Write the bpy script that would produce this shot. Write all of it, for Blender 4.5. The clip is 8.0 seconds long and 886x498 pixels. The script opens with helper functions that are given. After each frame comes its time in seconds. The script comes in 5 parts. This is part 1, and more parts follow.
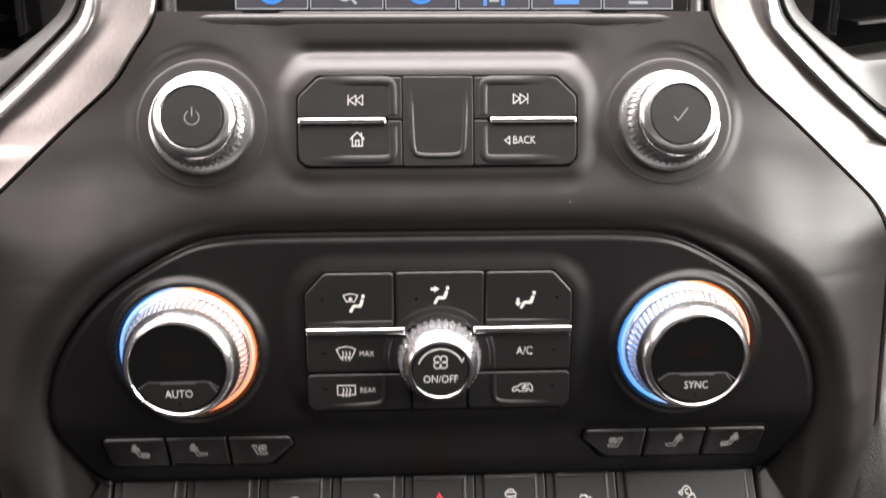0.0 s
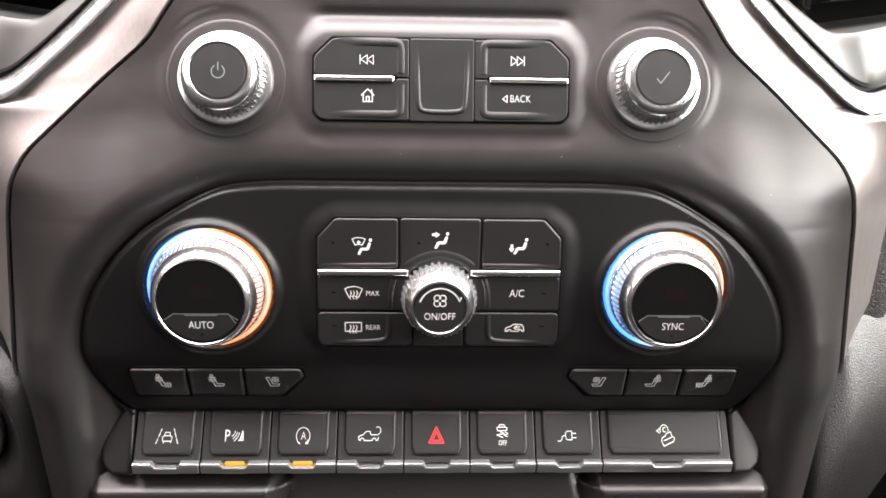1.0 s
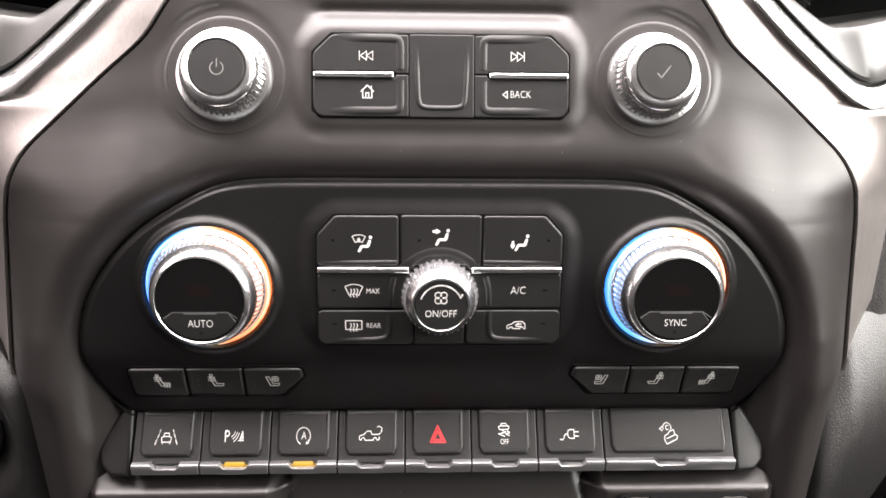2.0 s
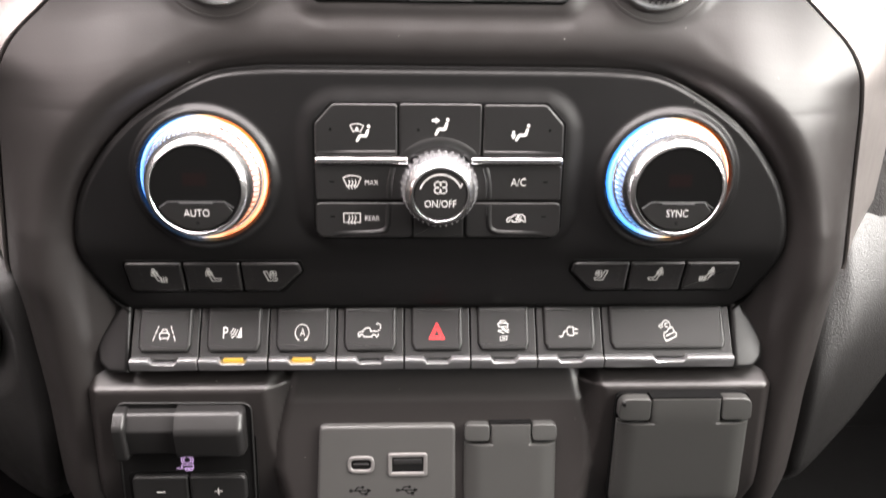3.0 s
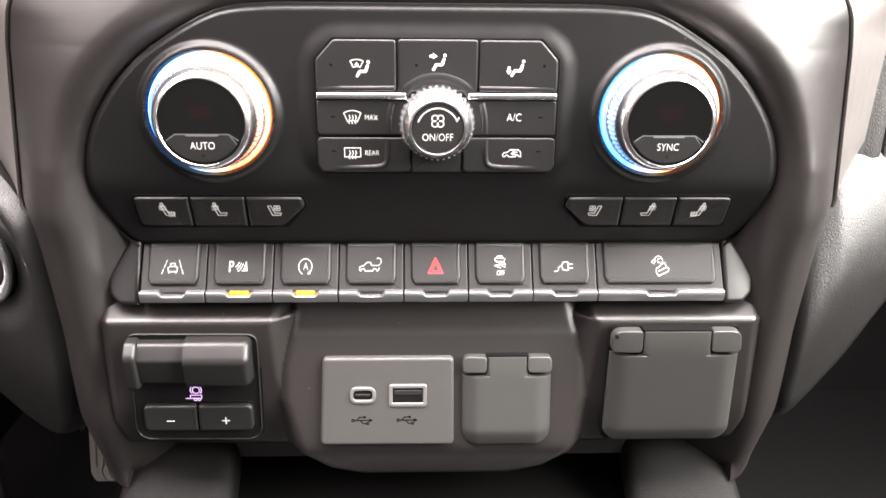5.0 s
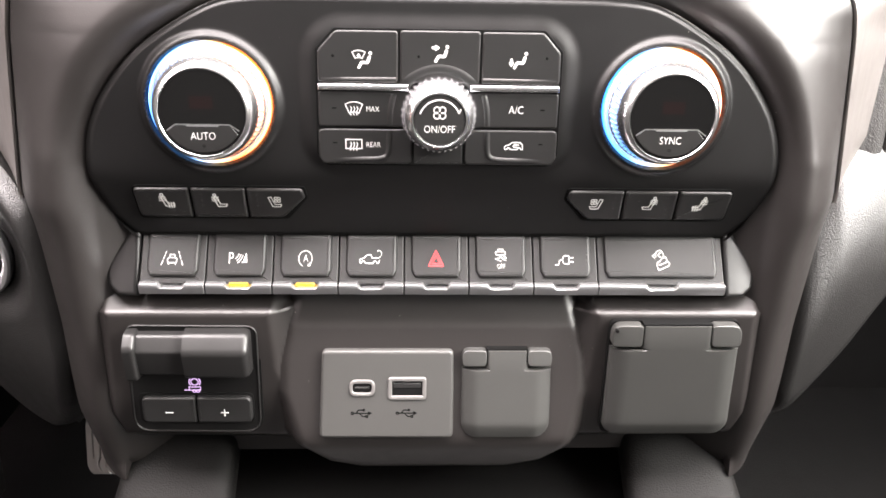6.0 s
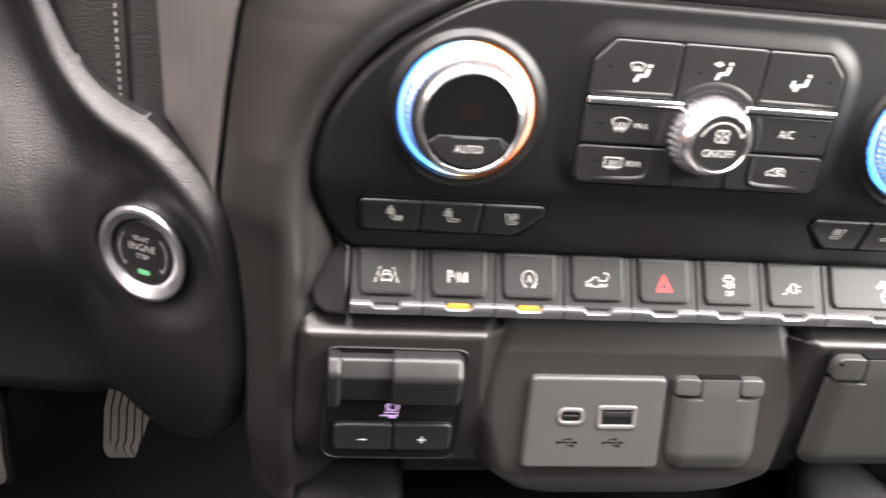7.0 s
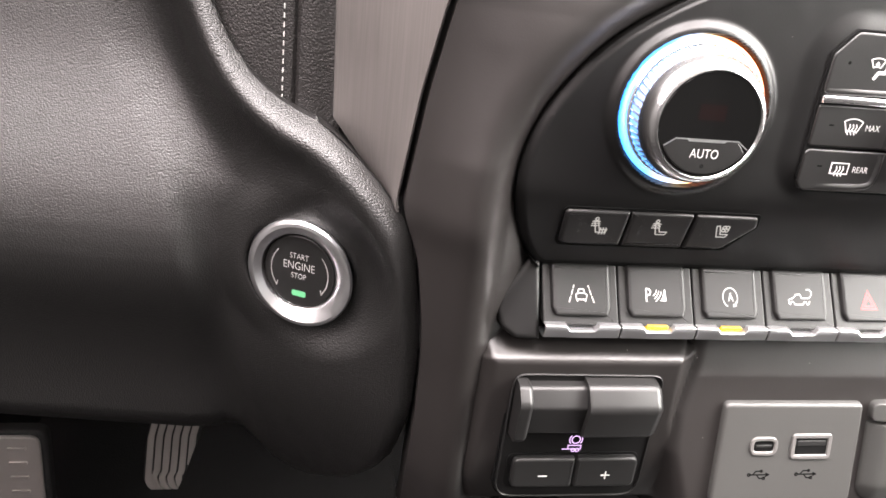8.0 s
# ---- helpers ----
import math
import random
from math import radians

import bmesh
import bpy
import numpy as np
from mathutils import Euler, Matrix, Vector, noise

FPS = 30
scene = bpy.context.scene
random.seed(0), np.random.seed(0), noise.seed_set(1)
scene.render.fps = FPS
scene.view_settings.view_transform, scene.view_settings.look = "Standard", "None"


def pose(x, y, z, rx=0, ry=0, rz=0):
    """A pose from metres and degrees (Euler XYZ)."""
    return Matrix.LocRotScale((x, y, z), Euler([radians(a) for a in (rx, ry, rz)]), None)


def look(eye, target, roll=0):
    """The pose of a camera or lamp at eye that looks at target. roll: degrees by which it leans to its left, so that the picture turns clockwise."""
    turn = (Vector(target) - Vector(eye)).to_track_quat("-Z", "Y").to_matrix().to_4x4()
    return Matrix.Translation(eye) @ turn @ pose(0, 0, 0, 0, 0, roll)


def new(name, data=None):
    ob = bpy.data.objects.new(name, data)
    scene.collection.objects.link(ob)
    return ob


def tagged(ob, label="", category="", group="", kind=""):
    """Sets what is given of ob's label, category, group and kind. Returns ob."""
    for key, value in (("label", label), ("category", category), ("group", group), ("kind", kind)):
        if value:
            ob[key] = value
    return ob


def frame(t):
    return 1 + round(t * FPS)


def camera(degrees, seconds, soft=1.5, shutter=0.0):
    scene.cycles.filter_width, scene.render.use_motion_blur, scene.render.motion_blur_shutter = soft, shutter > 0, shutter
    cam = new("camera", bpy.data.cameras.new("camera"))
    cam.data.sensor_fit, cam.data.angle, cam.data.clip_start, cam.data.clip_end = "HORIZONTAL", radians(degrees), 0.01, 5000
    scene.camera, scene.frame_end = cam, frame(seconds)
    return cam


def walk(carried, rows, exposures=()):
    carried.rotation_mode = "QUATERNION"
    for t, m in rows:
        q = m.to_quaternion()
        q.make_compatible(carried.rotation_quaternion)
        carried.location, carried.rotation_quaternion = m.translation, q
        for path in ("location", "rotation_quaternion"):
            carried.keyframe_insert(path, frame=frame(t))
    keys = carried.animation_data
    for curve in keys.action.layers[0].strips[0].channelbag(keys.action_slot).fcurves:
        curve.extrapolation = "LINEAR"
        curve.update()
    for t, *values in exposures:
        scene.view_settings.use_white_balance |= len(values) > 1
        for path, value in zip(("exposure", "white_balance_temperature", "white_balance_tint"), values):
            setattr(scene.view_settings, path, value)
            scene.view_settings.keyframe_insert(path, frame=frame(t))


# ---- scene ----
cam = camera(55.9, 8.0, 1.6, 0.4)
ROWS = [
    (0.0, -0.0104, -0.2566, 0.8031, 61.72, -0.48, -2.30),
    (0.2, -0.0111, -0.2684, 0.8034, 61.13, -0.95, -2.00),
    (0.5, -0.0134, -0.2844, 0.8026, 61.15, -1.17, -1.75),
    (1.0, -0.0118, -0.2892, 0.8025, 60.99, -1.44, -1.77),
    (1.2, -0.0120, -0.2894, 0.8021, 60.98, -1.52, -1.79),
    (2.3, -0.0143, -0.2889, 0.7970, 61.55, -1.08, -2.30),
    (2.5, -0.0153, -0.2882, 0.7947, 60.35, -1.25, -2.52),
    (2.7, -0.0138, -0.2913, 0.7855, 59.55, -1.30, -2.32),
    (3.0, -0.0145, -0.2976, 0.7752, 58.16, -1.41, -2.37),
    (3.5, -0.0130, -0.3092, 0.7680, 57.16, -1.15, -1.86),
    (4.0, -0.0109, -0.3155, 0.7659, 57.16, -0.80, -1.74),
    (4.5, -0.0099, -0.3176, 0.7654, 57.02, -0.79, -1.89),
    (4.7, -0.0097, -0.3174, 0.7657, 56.80, -0.90, -1.85),
    (5.8, -0.0109, -0.3171, 0.7642, 56.58, -1.30, -1.66),
    (6.0, -0.0115, -0.3172, 0.7637, 56.42, -1.50, -1.73),
    (6.2, -0.0160, -0.3130, 0.7650, 55.48, -2.20, -2.22),
    (6.5, -0.0421, -0.2992, 0.7586, 55.32, -3.48, -2.40),
    (6.7, -0.0815, -0.2832, 0.7580, 54.80, -4.75, -3.10),
    (7.0, -0.1433, -0.2694, 0.7602, 53.61, -6.87, -5.46),
    (7.2, -0.1740, -0.2605, 0.7590, 53.40, -7.38, -6.45),
    (7.5, -0.2093, -0.2431, 0.7433, 53.97, -8.05, -7.23),
    (8.0, -0.2209, -0.2348, 0.7311, 54.98, -7.76, -7.49),
]
EXPOSURES = [(0.0, -0.46), (0.5, -0.13), (1.0, -0.06), (2.3, 0.0), (2.5, -0.06), (2.7, -0.1), (3.0, 0.26), (3.5, 0.78), (4.5, 0.9), (6.0, 1.0), (6.7, 0.85), (7.0, 0.74), (7.5, 0.93), (8.0, 1.0)]
walk(cam, [(r[0], pose(*r[1:])) for r in ROWS], EXPOSURES)

# ---------------------------------------------------------------- light
world = bpy.data.worlds.new("sky")
scene.world = world
world.use_nodes = True
wn = world.node_tree.nodes
sky = wn.new("ShaderNodeTexSky")
sky.sky_type = "NISHITA"
sky.sun_disc = False
sky.sun_elevation, sky.sun_rotation = radians(50), radians(70)
pale = wn.new("ShaderNodeHueSaturation")
pale.inputs["Saturation"].default_value = 0.3
world.node_tree.links.new(sky.outputs[0], pale.inputs["Color"])
world.node_tree.links.new(pale.outputs[0], wn["Background"].inputs[0])
wn["Background"].inputs[1].default_value = 0.02

sun = new("sun", bpy.data.lights.new("sun", "SUN"))
sun.data.energy, sun.data.angle, sun.data.color = 0.5, radians(20), (1.0, 0.95, 0.88)
sun.matrix_world = look((3, -2, 5), (0, 0, 0.6))


def window_light(name, eye, target, sx, sy, watts, colour):
    lamp = new(name, bpy.data.lights.new(name, "AREA"))
    lamp.data.shape, lamp.data.size, lamp.data.size_y = "RECTANGLE", sx, sy
    lamp.data.energy, lamp.data.color = watts, colour
    lamp.matrix_world = look(eye, target)
    return lamp


window_light("daylight_passenger_window", (0.735, -0.12, 0.985), (0.0, 0.0, 0.70), 0.74, 0.39, 32.0, (1.0, 0.965, 0.92))
window_light("daylight_driver_window", (-0.735, -0.12, 1.06), (0.0, 0.0, 0.66), 0.75, 0.30, 4.4, (1.0, 0.84, 0.83))
window_light("daylight_windscreen", (0.0, 0.26, 1.04), (0.0, -0.104, 0.109), 1.3, 0.92, 105.0, (1.0, 0.91, 0.90))
window_light("daylight_rear_window", (0.0, -1.55, 1.0), (0.0, 0.0, 0.7), 1.1, 0.34, 0.8, (1.0, 0.98, 0.96))

# ---------------------------------------------------------------- frames and builders
# Stack coordinates, in millimetres: u to the right, v up along the panel, w out towards the seats.
STACK = pose(0, 0, 0.62, -12, 0, 0)
ORIGIN = {}


def thing(name, label, category, at=(0, 0, 0), group="", kind=""):
    ob = new(name)
    ob.empty_display_size = 0.01
    ob.matrix_world = STACK @ Matrix.Translation(Vector((at[0], -at[2], at[1])) * 0.001)
    ORIGIN[ob.name] = at
    return tagged(ob, label, category, group, kind)


def finish(bm, sharp=0.6):
    bmesh.ops.recalc_face_normals(bm, faces=bm.faces[:])
    for f in bm.faces:
        f.smooth = True
    for e in bm.edges:
        if len(e.link_faces) == 2 and e.calc_face_angle(0.0) > sharp:
            e.smooth = False
    return bm


def part(name, bm, material, parent, label="", warp=None, fix=True):
    """Links bm (vertices in u, v, w millimetres) as one mesh under parent."""
    at = ORIGIN[parent.name]
    for vert in bm.verts:
        u, v, w = vert.co
        if warp:
            u, v, w = warp(u, v, w)
        vert.co = ((u - at[0]) * 0.001, -(w - at[2]) * 0.001, (v - at[1]) * 0.001)
    if fix:
        finish(bm)
    data = bpy.data.meshes.new(name)
    bm.to_mesh(data)
    bm.free()
    data.materials.append(material)
    ob = new(name, data)
    ob.parent = parent
    ORIGIN[ob.name] = at
    return tagged(ob, label)


def solo(name, bm, material, label, category, at=(0, 0, 0), warp=None, kind="", group="", fix=True, sharp=0.6):
    """A thing that is one mesh."""
    for vert in bm.verts:
        u, v, w = vert.co
        if warp:
            u, v, w = warp(u, v, w)
        vert.co = ((u - at[0]) * 0.001, -(w - at[2]) * 0.001, (v - at[1]) * 0.001)
    if fix:
        finish(bm, sharp)
    data = bpy.data.meshes.new(name)
    bm.to_mesh(data)
    bm.free()
    data.materials.append(material)
    ob = new(name, data)
    ob.matrix_world = STACK @ Matrix.Translation(Vector((at[0], -at[2], at[1])) * 0.001)
    ORIGIN[ob.name] = at
    return tagged(ob, label, category, group, kind)


def rounded(poly, r, n=5):
    """Rounds the corners of a polygon; r is one radius, or one for each corner."""
    out = []
    k = len(poly)
    for i, p in enumerate(poly):
        p, a, b = Vector(p), Vector(poly[i - 1]), Vector(poly[(i + 1) % k])
        rad = r[i] if isinstance(r, (list, tuple)) else r
        da, db = (a - p), (b - p)
        ang = da.angle(db)
        if rad <= 0 or ang > 3.1:
            out.append(tuple(p))
            continue
        cut = min(rad / math.tan(ang / 2), da.length * 0.48, db.length * 0.48)
        p0, p1 = p + da.normalized() * cut, p + db.normalized() * cut
        for j in range(n + 1):
            t = j / n
            q = p0 * (1 - t) ** 2 + p * 2 * t * (1 - t) + p1 * t * t
            out.append(tuple(q))
    return out


def box2(u0, v0, u1, v1):
    return [(u0, v0), (u1, v0), (u1, v1), (u0, v1)]


def inset(poly, d):
    """Moves each side of an anticlockwise polygon inwards by d."""
    out, k = [], len(poly)
    for i in range(k):
        p, a, b = Vector(poly[i]), Vector(poly[i - 1]), Vector(poly[(i + 1) % k])
        e0, e1 = (p - a), (b - p)
        if e0.length < 1e-6 or e1.length < 1e-6:
            out.append(tuple(p))
            continue
        n0, n1 = Vector((-e0.y, e0.x)).normalized(), Vector((-e1.y, e1.x)).normalized()
        m = n0 + n1
        m = n0 if m.length < 1e-3 else m / max(0.3, m.dot(n0))
        out.append(tuple(p + m * d))
    return out


def area2(poly):
    return sum(poly[i - 1][0] * poly[i][1] - poly[i][0] * poly[i - 1][1] for i in range(len(poly)))


def prism(poly, w0, w1, bevel=0.5, bm=None, cap=True, draft=0.0):
    """A plate with the outline poly, from w0 out to w1, with a rounded front edge."""
    bm = bm or bmesh.new()
    if area2(poly) < 0:
        poly = poly[::-1]
    rings = []
    base = inset(poly, -draft) if draft else poly
    steps = [(base, w0)]
    if bevel > 0:
        for a in (0, 22, 45, 68, 90):
            s = radians(a)
            steps.append((inset(poly, bevel * (1 - math.cos(s))), w1 - bevel * (1 - math.sin(s))))
    else:
        steps.append((poly, w1))
    if bevel > 0 and cap:
        steps.append((inset(poly, bevel + min(0.3, bevel * 0.25)), w1))
    for ring, w in steps:
        rings.append([bm.verts.new((x, y, w)) for x, y in ring])
    for r0, r1 in zip(rings, rings[1:]):
        for i in range(len(r0)):
            bm.faces.new((r0[i - 1], r0[i], r1[i], r1[i - 1]))
    if cap:
        bm.faces.new(rings[-1])
    bm.faces.new(rings[0][::-1])
    return bm


def frame_ring(outer, inner_d, w0, w1, bevel=0.4, bm=None):
    """A flat ring: the outline outer with a hole, inner_d narrower all round."""
    bm = bm or bmesh.new()
    if area2(outer) < 0:
        outer = outer[::-1]
    seq = [(outer, w0), (outer, w1 - bevel), (inset(outer, bevel), w1), (inset(outer, inner_d - bevel), w1), (inset(outer, inner_d), w1 - bevel), (inset(outer, inner_d), w0)]
    rings = [[bm.verts.new((x, y, w)) for x, y in ring] for ring, w in seq]
    for r0, r1 in zip(rings, rings[1:] + rings[:1]):
        for i in range(len(r0)):
            bm.faces.new((r0[i - 1], r0[i], r1[i], r1[i - 1]))
    return bm


def ridge(path, half, rise, w, ends=(0.0, 0.0)):
    """A soft bead along an open line on a face at w; ends: the share of its height kept at each end."""
    pts = [Vector(p) for p in path]
    total = sum((b - a).length for a, b in zip(pts, pts[1:]))
    rows, run = [], 0.0
    for i, p in enumerate(pts):
        if i:
            run += (p - pts[i - 1]).length
        a, b = pts[max(0, i - 1)], pts[min(len(pts) - 1, i + 1)]
        d = (b - a).normalized()
        n = Vector((-d.y, d.x))
        t = run / total
        h = rise * (ends[0] + (1 - ends[0]) * smooth01(t / 0.12)) * (ends[1] + (1 - ends[1]) * smooth01((1 - t) / 0.45))
        rows.append([(p.x + n.x * half * k, p.y + n.y * half * k, w - 0.12 + (h + 0.12) * (1 - k * k)) for k in (-1, -0.85, -0.6, -0.3, 0, 0.3, 0.6, 0.85, 1)])
    return grid(rows)


def rolled_frame(outer, profile, bm=None):
    """A frame with a rolled face: profile holds (distance inward, w)."""
    bm = bm or bmesh.new()
    if area2(outer) < 0:
        outer = outer[::-1]
    rings = [[bm.verts.new((x, y, w)) for x, y in inset(outer, d)] for d, w in profile]
    for r0, r1 in zip(rings, rings[1:]):
        for i in range(len(r0)):
            bm.faces.new((r0[i - 1], r0[i], r1[i], r1[i - 1]))
    return bm


def lathe(profile, u, v, seg=72, bm=None, flute=None, close=True):
    """Turns a profile of (radius, w) about the axis through u, v. flute(i, j): a factor on the radius at ring j."""
    bm = bm or bmesh.new()
    rings = []
    for j, (r, w) in enumerate(profile):
        ring = []
        for i in range(seg):
            a = 2 * math.pi * i / seg
            k = flute(i, j) if flute else 1.0
            ring.append(bm.verts.new((u + r * k * math.cos(a), v + r * k * math.sin(a), w)))
        rings.append(ring)
    for r0, r1 in zip(rings, rings[1:]):
        for i in range(seg):
            bm.faces.new((r0[i - 1], r0[i], r1[i], r1[i - 1]))
    if close:
        bm.faces.new(rings[-1])
        bm.faces.new(rings[0][::-1])
    return bm


def grid(rows):
    """A sheet through rows of (u, v, w)."""
    bm = bmesh.new()
    made = [[bm.verts.new(p) for p in row] for row in rows]
    for a, b in zip(made, made[1:]):
        for i in range(len(a) - 1):
            bm.faces.new((a[i], a[i + 1], b[i + 1], b[i]))
    return bm


def strokes(lines, u, v, w, width=0.42, size=1.0, bm=None, thick=0.06):
    """Ribbons along polylines: a printed symbol, centred at u, v."""
    bm = bm or bmesh.new()
    for line in lines:
        pts = [Vector((u + p[0] * size, v + p[1] * size)) for p in line]
        for a, b in zip(pts, pts[1:]):
            if (b - a).length < 1e-5:
                continue
            d = (b - a).normalized()
            n = Vector((-d.y, d.x)) * width / 2
            a2, b2 = a - d * width * 0.4, b + d * width * 0.4
            quad = [a2 - n, b2 - n, b2 + n, a2 + n]
            lo = [bm.verts.new((q.x, q.y, w - 0.05)) for q in quad]
            hi = [bm.verts.new((q.x, q.y, w + thick)) for q in quad]
            bm.faces.new(hi)
            for i in range(4):
                bm.faces.new((lo[i - 1], lo[i], hi[i], hi[i - 1]))
    return bm


def solid(polys, u, v, w, size=1.0, bm=None, thick=0.06):
    bm = bm or bmesh.new()
    for poly in polys:
        prism([(u + x * size, v + y * size) for x, y in poly], w - 0.05, w + thick, 0, bm)
    return bm


def arc(cx, cy, r, a0, a1, n=14):
    return [(cx + r * math.cos(radians(a0 + (a1 - a0) * i / n)), cy + r * math.sin(radians(a0 + (a1 - a0) * i / n))) for i in range(n + 1)]


def lettering(body, size, u, v, w, align="CENTER", bold=-0.011):
    """Printed words, standing along u, as a mesh in u, v, w."""
    curve = bpy.data.curves.new("words", "FONT")
    curve.body, curve.size, curve.align_x, curve.align_y = body, size, align, "CENTER"
    curve.extrude, curve.offset, curve.resolution_u = 0.05, bold * size, 3
    ob = new("words", curve)
    bpy.context.view_layer.update()
    data = bpy.data.meshes.new_from_object(ob.evaluated_get(bpy.context.evaluated_depsgraph_get()))
    bm = bmesh.new()
    bm.from_mesh(data)
    bpy.data.objects.remove(ob)
    bpy.data.curves.remove(curve)
    bpy.data.meshes.remove(data)
    for vert in bm.verts:
        vert.co = (u + vert.co.x * 0.82, v + vert.co.y, w + vert.co.z)
    return bm


def eased(pts, rounds=2):
    """Cuts the corners of an open line."""
    for _ in range(rounds):
        out = [pts[0]]
        for (ax, ay), (bx, by) in zip(pts, pts[1:]):
            out += [(ax * 0.75 + bx * 0.25, ay * 0.75 + by * 0.25), (ax * 0.25 + bx * 0.75, ay * 0.25 + by * 0.75)]
        pts = out + [pts[-1]]
    return pts


def smooth01(x):
    x = min(1.0, max(0.0, x))
    return x * x * (3 - 2 * x)


def along(table, x):
    """Straight steps through a table of (x, value)."""
    table = sorted(table)
    return float(np.interp(x, [p[0] for p in table], [p[1] for p in table]))


def soft_along(table, x, reach):
    return sum(along(table, x + reach * k) for k in (-1, -0.5, 0, 0.5, 1)) / 5


def rbox(u, v, cu, cv, hu, hv, r):
    """The signed distance from a rounded rectangle."""
    x, y = abs(u - cu) - hu + r, abs(v - cv) - hv + r
    return math.hypot(max(x, 0), max(y, 0)) + min(max(x, y), 0) - r


# ---------------------------------------------------------------- materials
def material(name, colour, rough=0.5, metal=0.0, grain=0.0, grain_size=900.0, mottling=0.12, speck=0.0, coat=0.0, spec=0.5, wear=0.08, cells=False):
    m = bpy.data.materials.new(name)
    m.use_nodes = True
    n, l = m.node_tree.nodes, m.node_tree.links
    b = n["Principled BSDF"]
    b.inputs["Metallic"].default_value = metal
    b.inputs["Coat Weight"].default_value = coat
    b.inputs["Specular IOR Level"].default_value = spec
    tc = n.new("ShaderNodeTexCoord")
    big = n.new("ShaderNodeTexNoise")
    big.inputs["Scale"].default_value, big.inputs["Detail"].default_value = 28.0, 5.0
    l.new(tc.outputs["Object"], big.inputs["Vector"])
    ramp = n.new("ShaderNodeMapRange")
    ramp.inputs["To Min"].default_value, ramp.inputs["To Max"].default_value = 1 - mottling, 1 + mottling
    l.new(big.outputs["Fac"], ramp.inputs["Value"])
    hue = n.new("ShaderNodeVectorMath")
    hue.operation = "SCALE"
    hue.inputs[0].default_value = colour
    l.new(ramp.outputs[0], hue.inputs["Scale"])
    top = hue.outputs[0]
    if speck:
        dust = n.new("ShaderNodeTexVoronoi")
        dust.inputs["Scale"].default_value = 190.0
        l.new(tc.outputs["Object"], dust.inputs["Vector"])
        lim = n.new("ShaderNodeMapRange")
        lim.inputs["From Min"].default_value, lim.inputs["From Max"].default_value = 0.045, 0.02
        l.new(dust.outputs["Distance"], lim.inputs["Value"])
        rare = n.new("ShaderNodeMath")
        rare.operation, rare.inputs[1].default_value = "GREATER_THAN", 1 - speck
        sep = n.new("ShaderNodeSeparateColor")
        l.new(dust.outputs["Color"], sep.inputs[0])
        l.new(sep.outputs[0], rare.inputs[0])
        both = n.new("ShaderNodeMath")
        both.operation = "MULTIPLY"
        l.new(lim.outputs[0], both.inputs[0])
        l.new(rare.outputs[0], both.inputs[1])
        mix = n.new("ShaderNodeMix")
        mix.data_type = "RGBA"
        l.new(both.outputs[0], mix.inputs["Factor"])
        l.new(top, mix.inputs["A"])
        mix.inputs["B"].default_value = (0.35, 0.34, 0.32, 1)
        top = mix.outputs["Result"]
    l.new(top, b.inputs["Base Color"])
    fine = n.new("ShaderNodeTexNoise")
    fine.inputs["Scale"].default_value, fine.inputs["Detail"].default_value = 160.0, 4.0
    l.new(tc.outputs["Object"], fine.inputs["Vector"])
    rr = n.new("ShaderNodeMapRange")
    rr.inputs["To Min"].default_value, rr.inputs["To Max"].default_value = max(0.02, rough - wear), min(1.0, rough + wear)
    l.new(fine.outputs["Fac"], rr.inputs["Value"])
    l.new(rr.outputs[0], b.inputs["Roughness"])
    if grain:
        if cells:
            g = n.new("ShaderNodeTexVoronoi")
            g.inputs["Randomness"].default_value = 0.85
            l.new(tc.outputs["Object"], g.inputs["Vector"])
            out = g.outputs["Distance"]
        else:
            g = n.new("ShaderNodeTexNoise")
            g.inputs["Detail"].default_value = 2.0
            l.new(tc.outputs["Object"], g.inputs["Vector"])
            out = g.outputs["Fac"]
        g.inputs["Scale"].default_value = grain_size
        bump = n.new("ShaderNodeBump")
        bump.invert = cells
        bump.inputs["Strength"].default_value = grain
        bump.inputs["Distance"].default_value = 0.0005
        l.new(out, bump.inputs["Height"])
        l.new(bump.outputs[0], b.inputs["Normal"])
    return m


def glow(name, colour, strength, base=(0.02, 0.02, 0.02)):
    m = bpy.data.materials.new(name)
    m.use_nodes = True
    b = m.node_tree.nodes["Principled BSDF"]
    b.inputs["Base Color"].default_value = (*base, 1)
    b.inputs["Roughness"].default_value = 0.35
    b.inputs["Emission Color"].default_value = (*colour, 1)
    b.inputs["Emission Strength"].default_value = strength
    return m


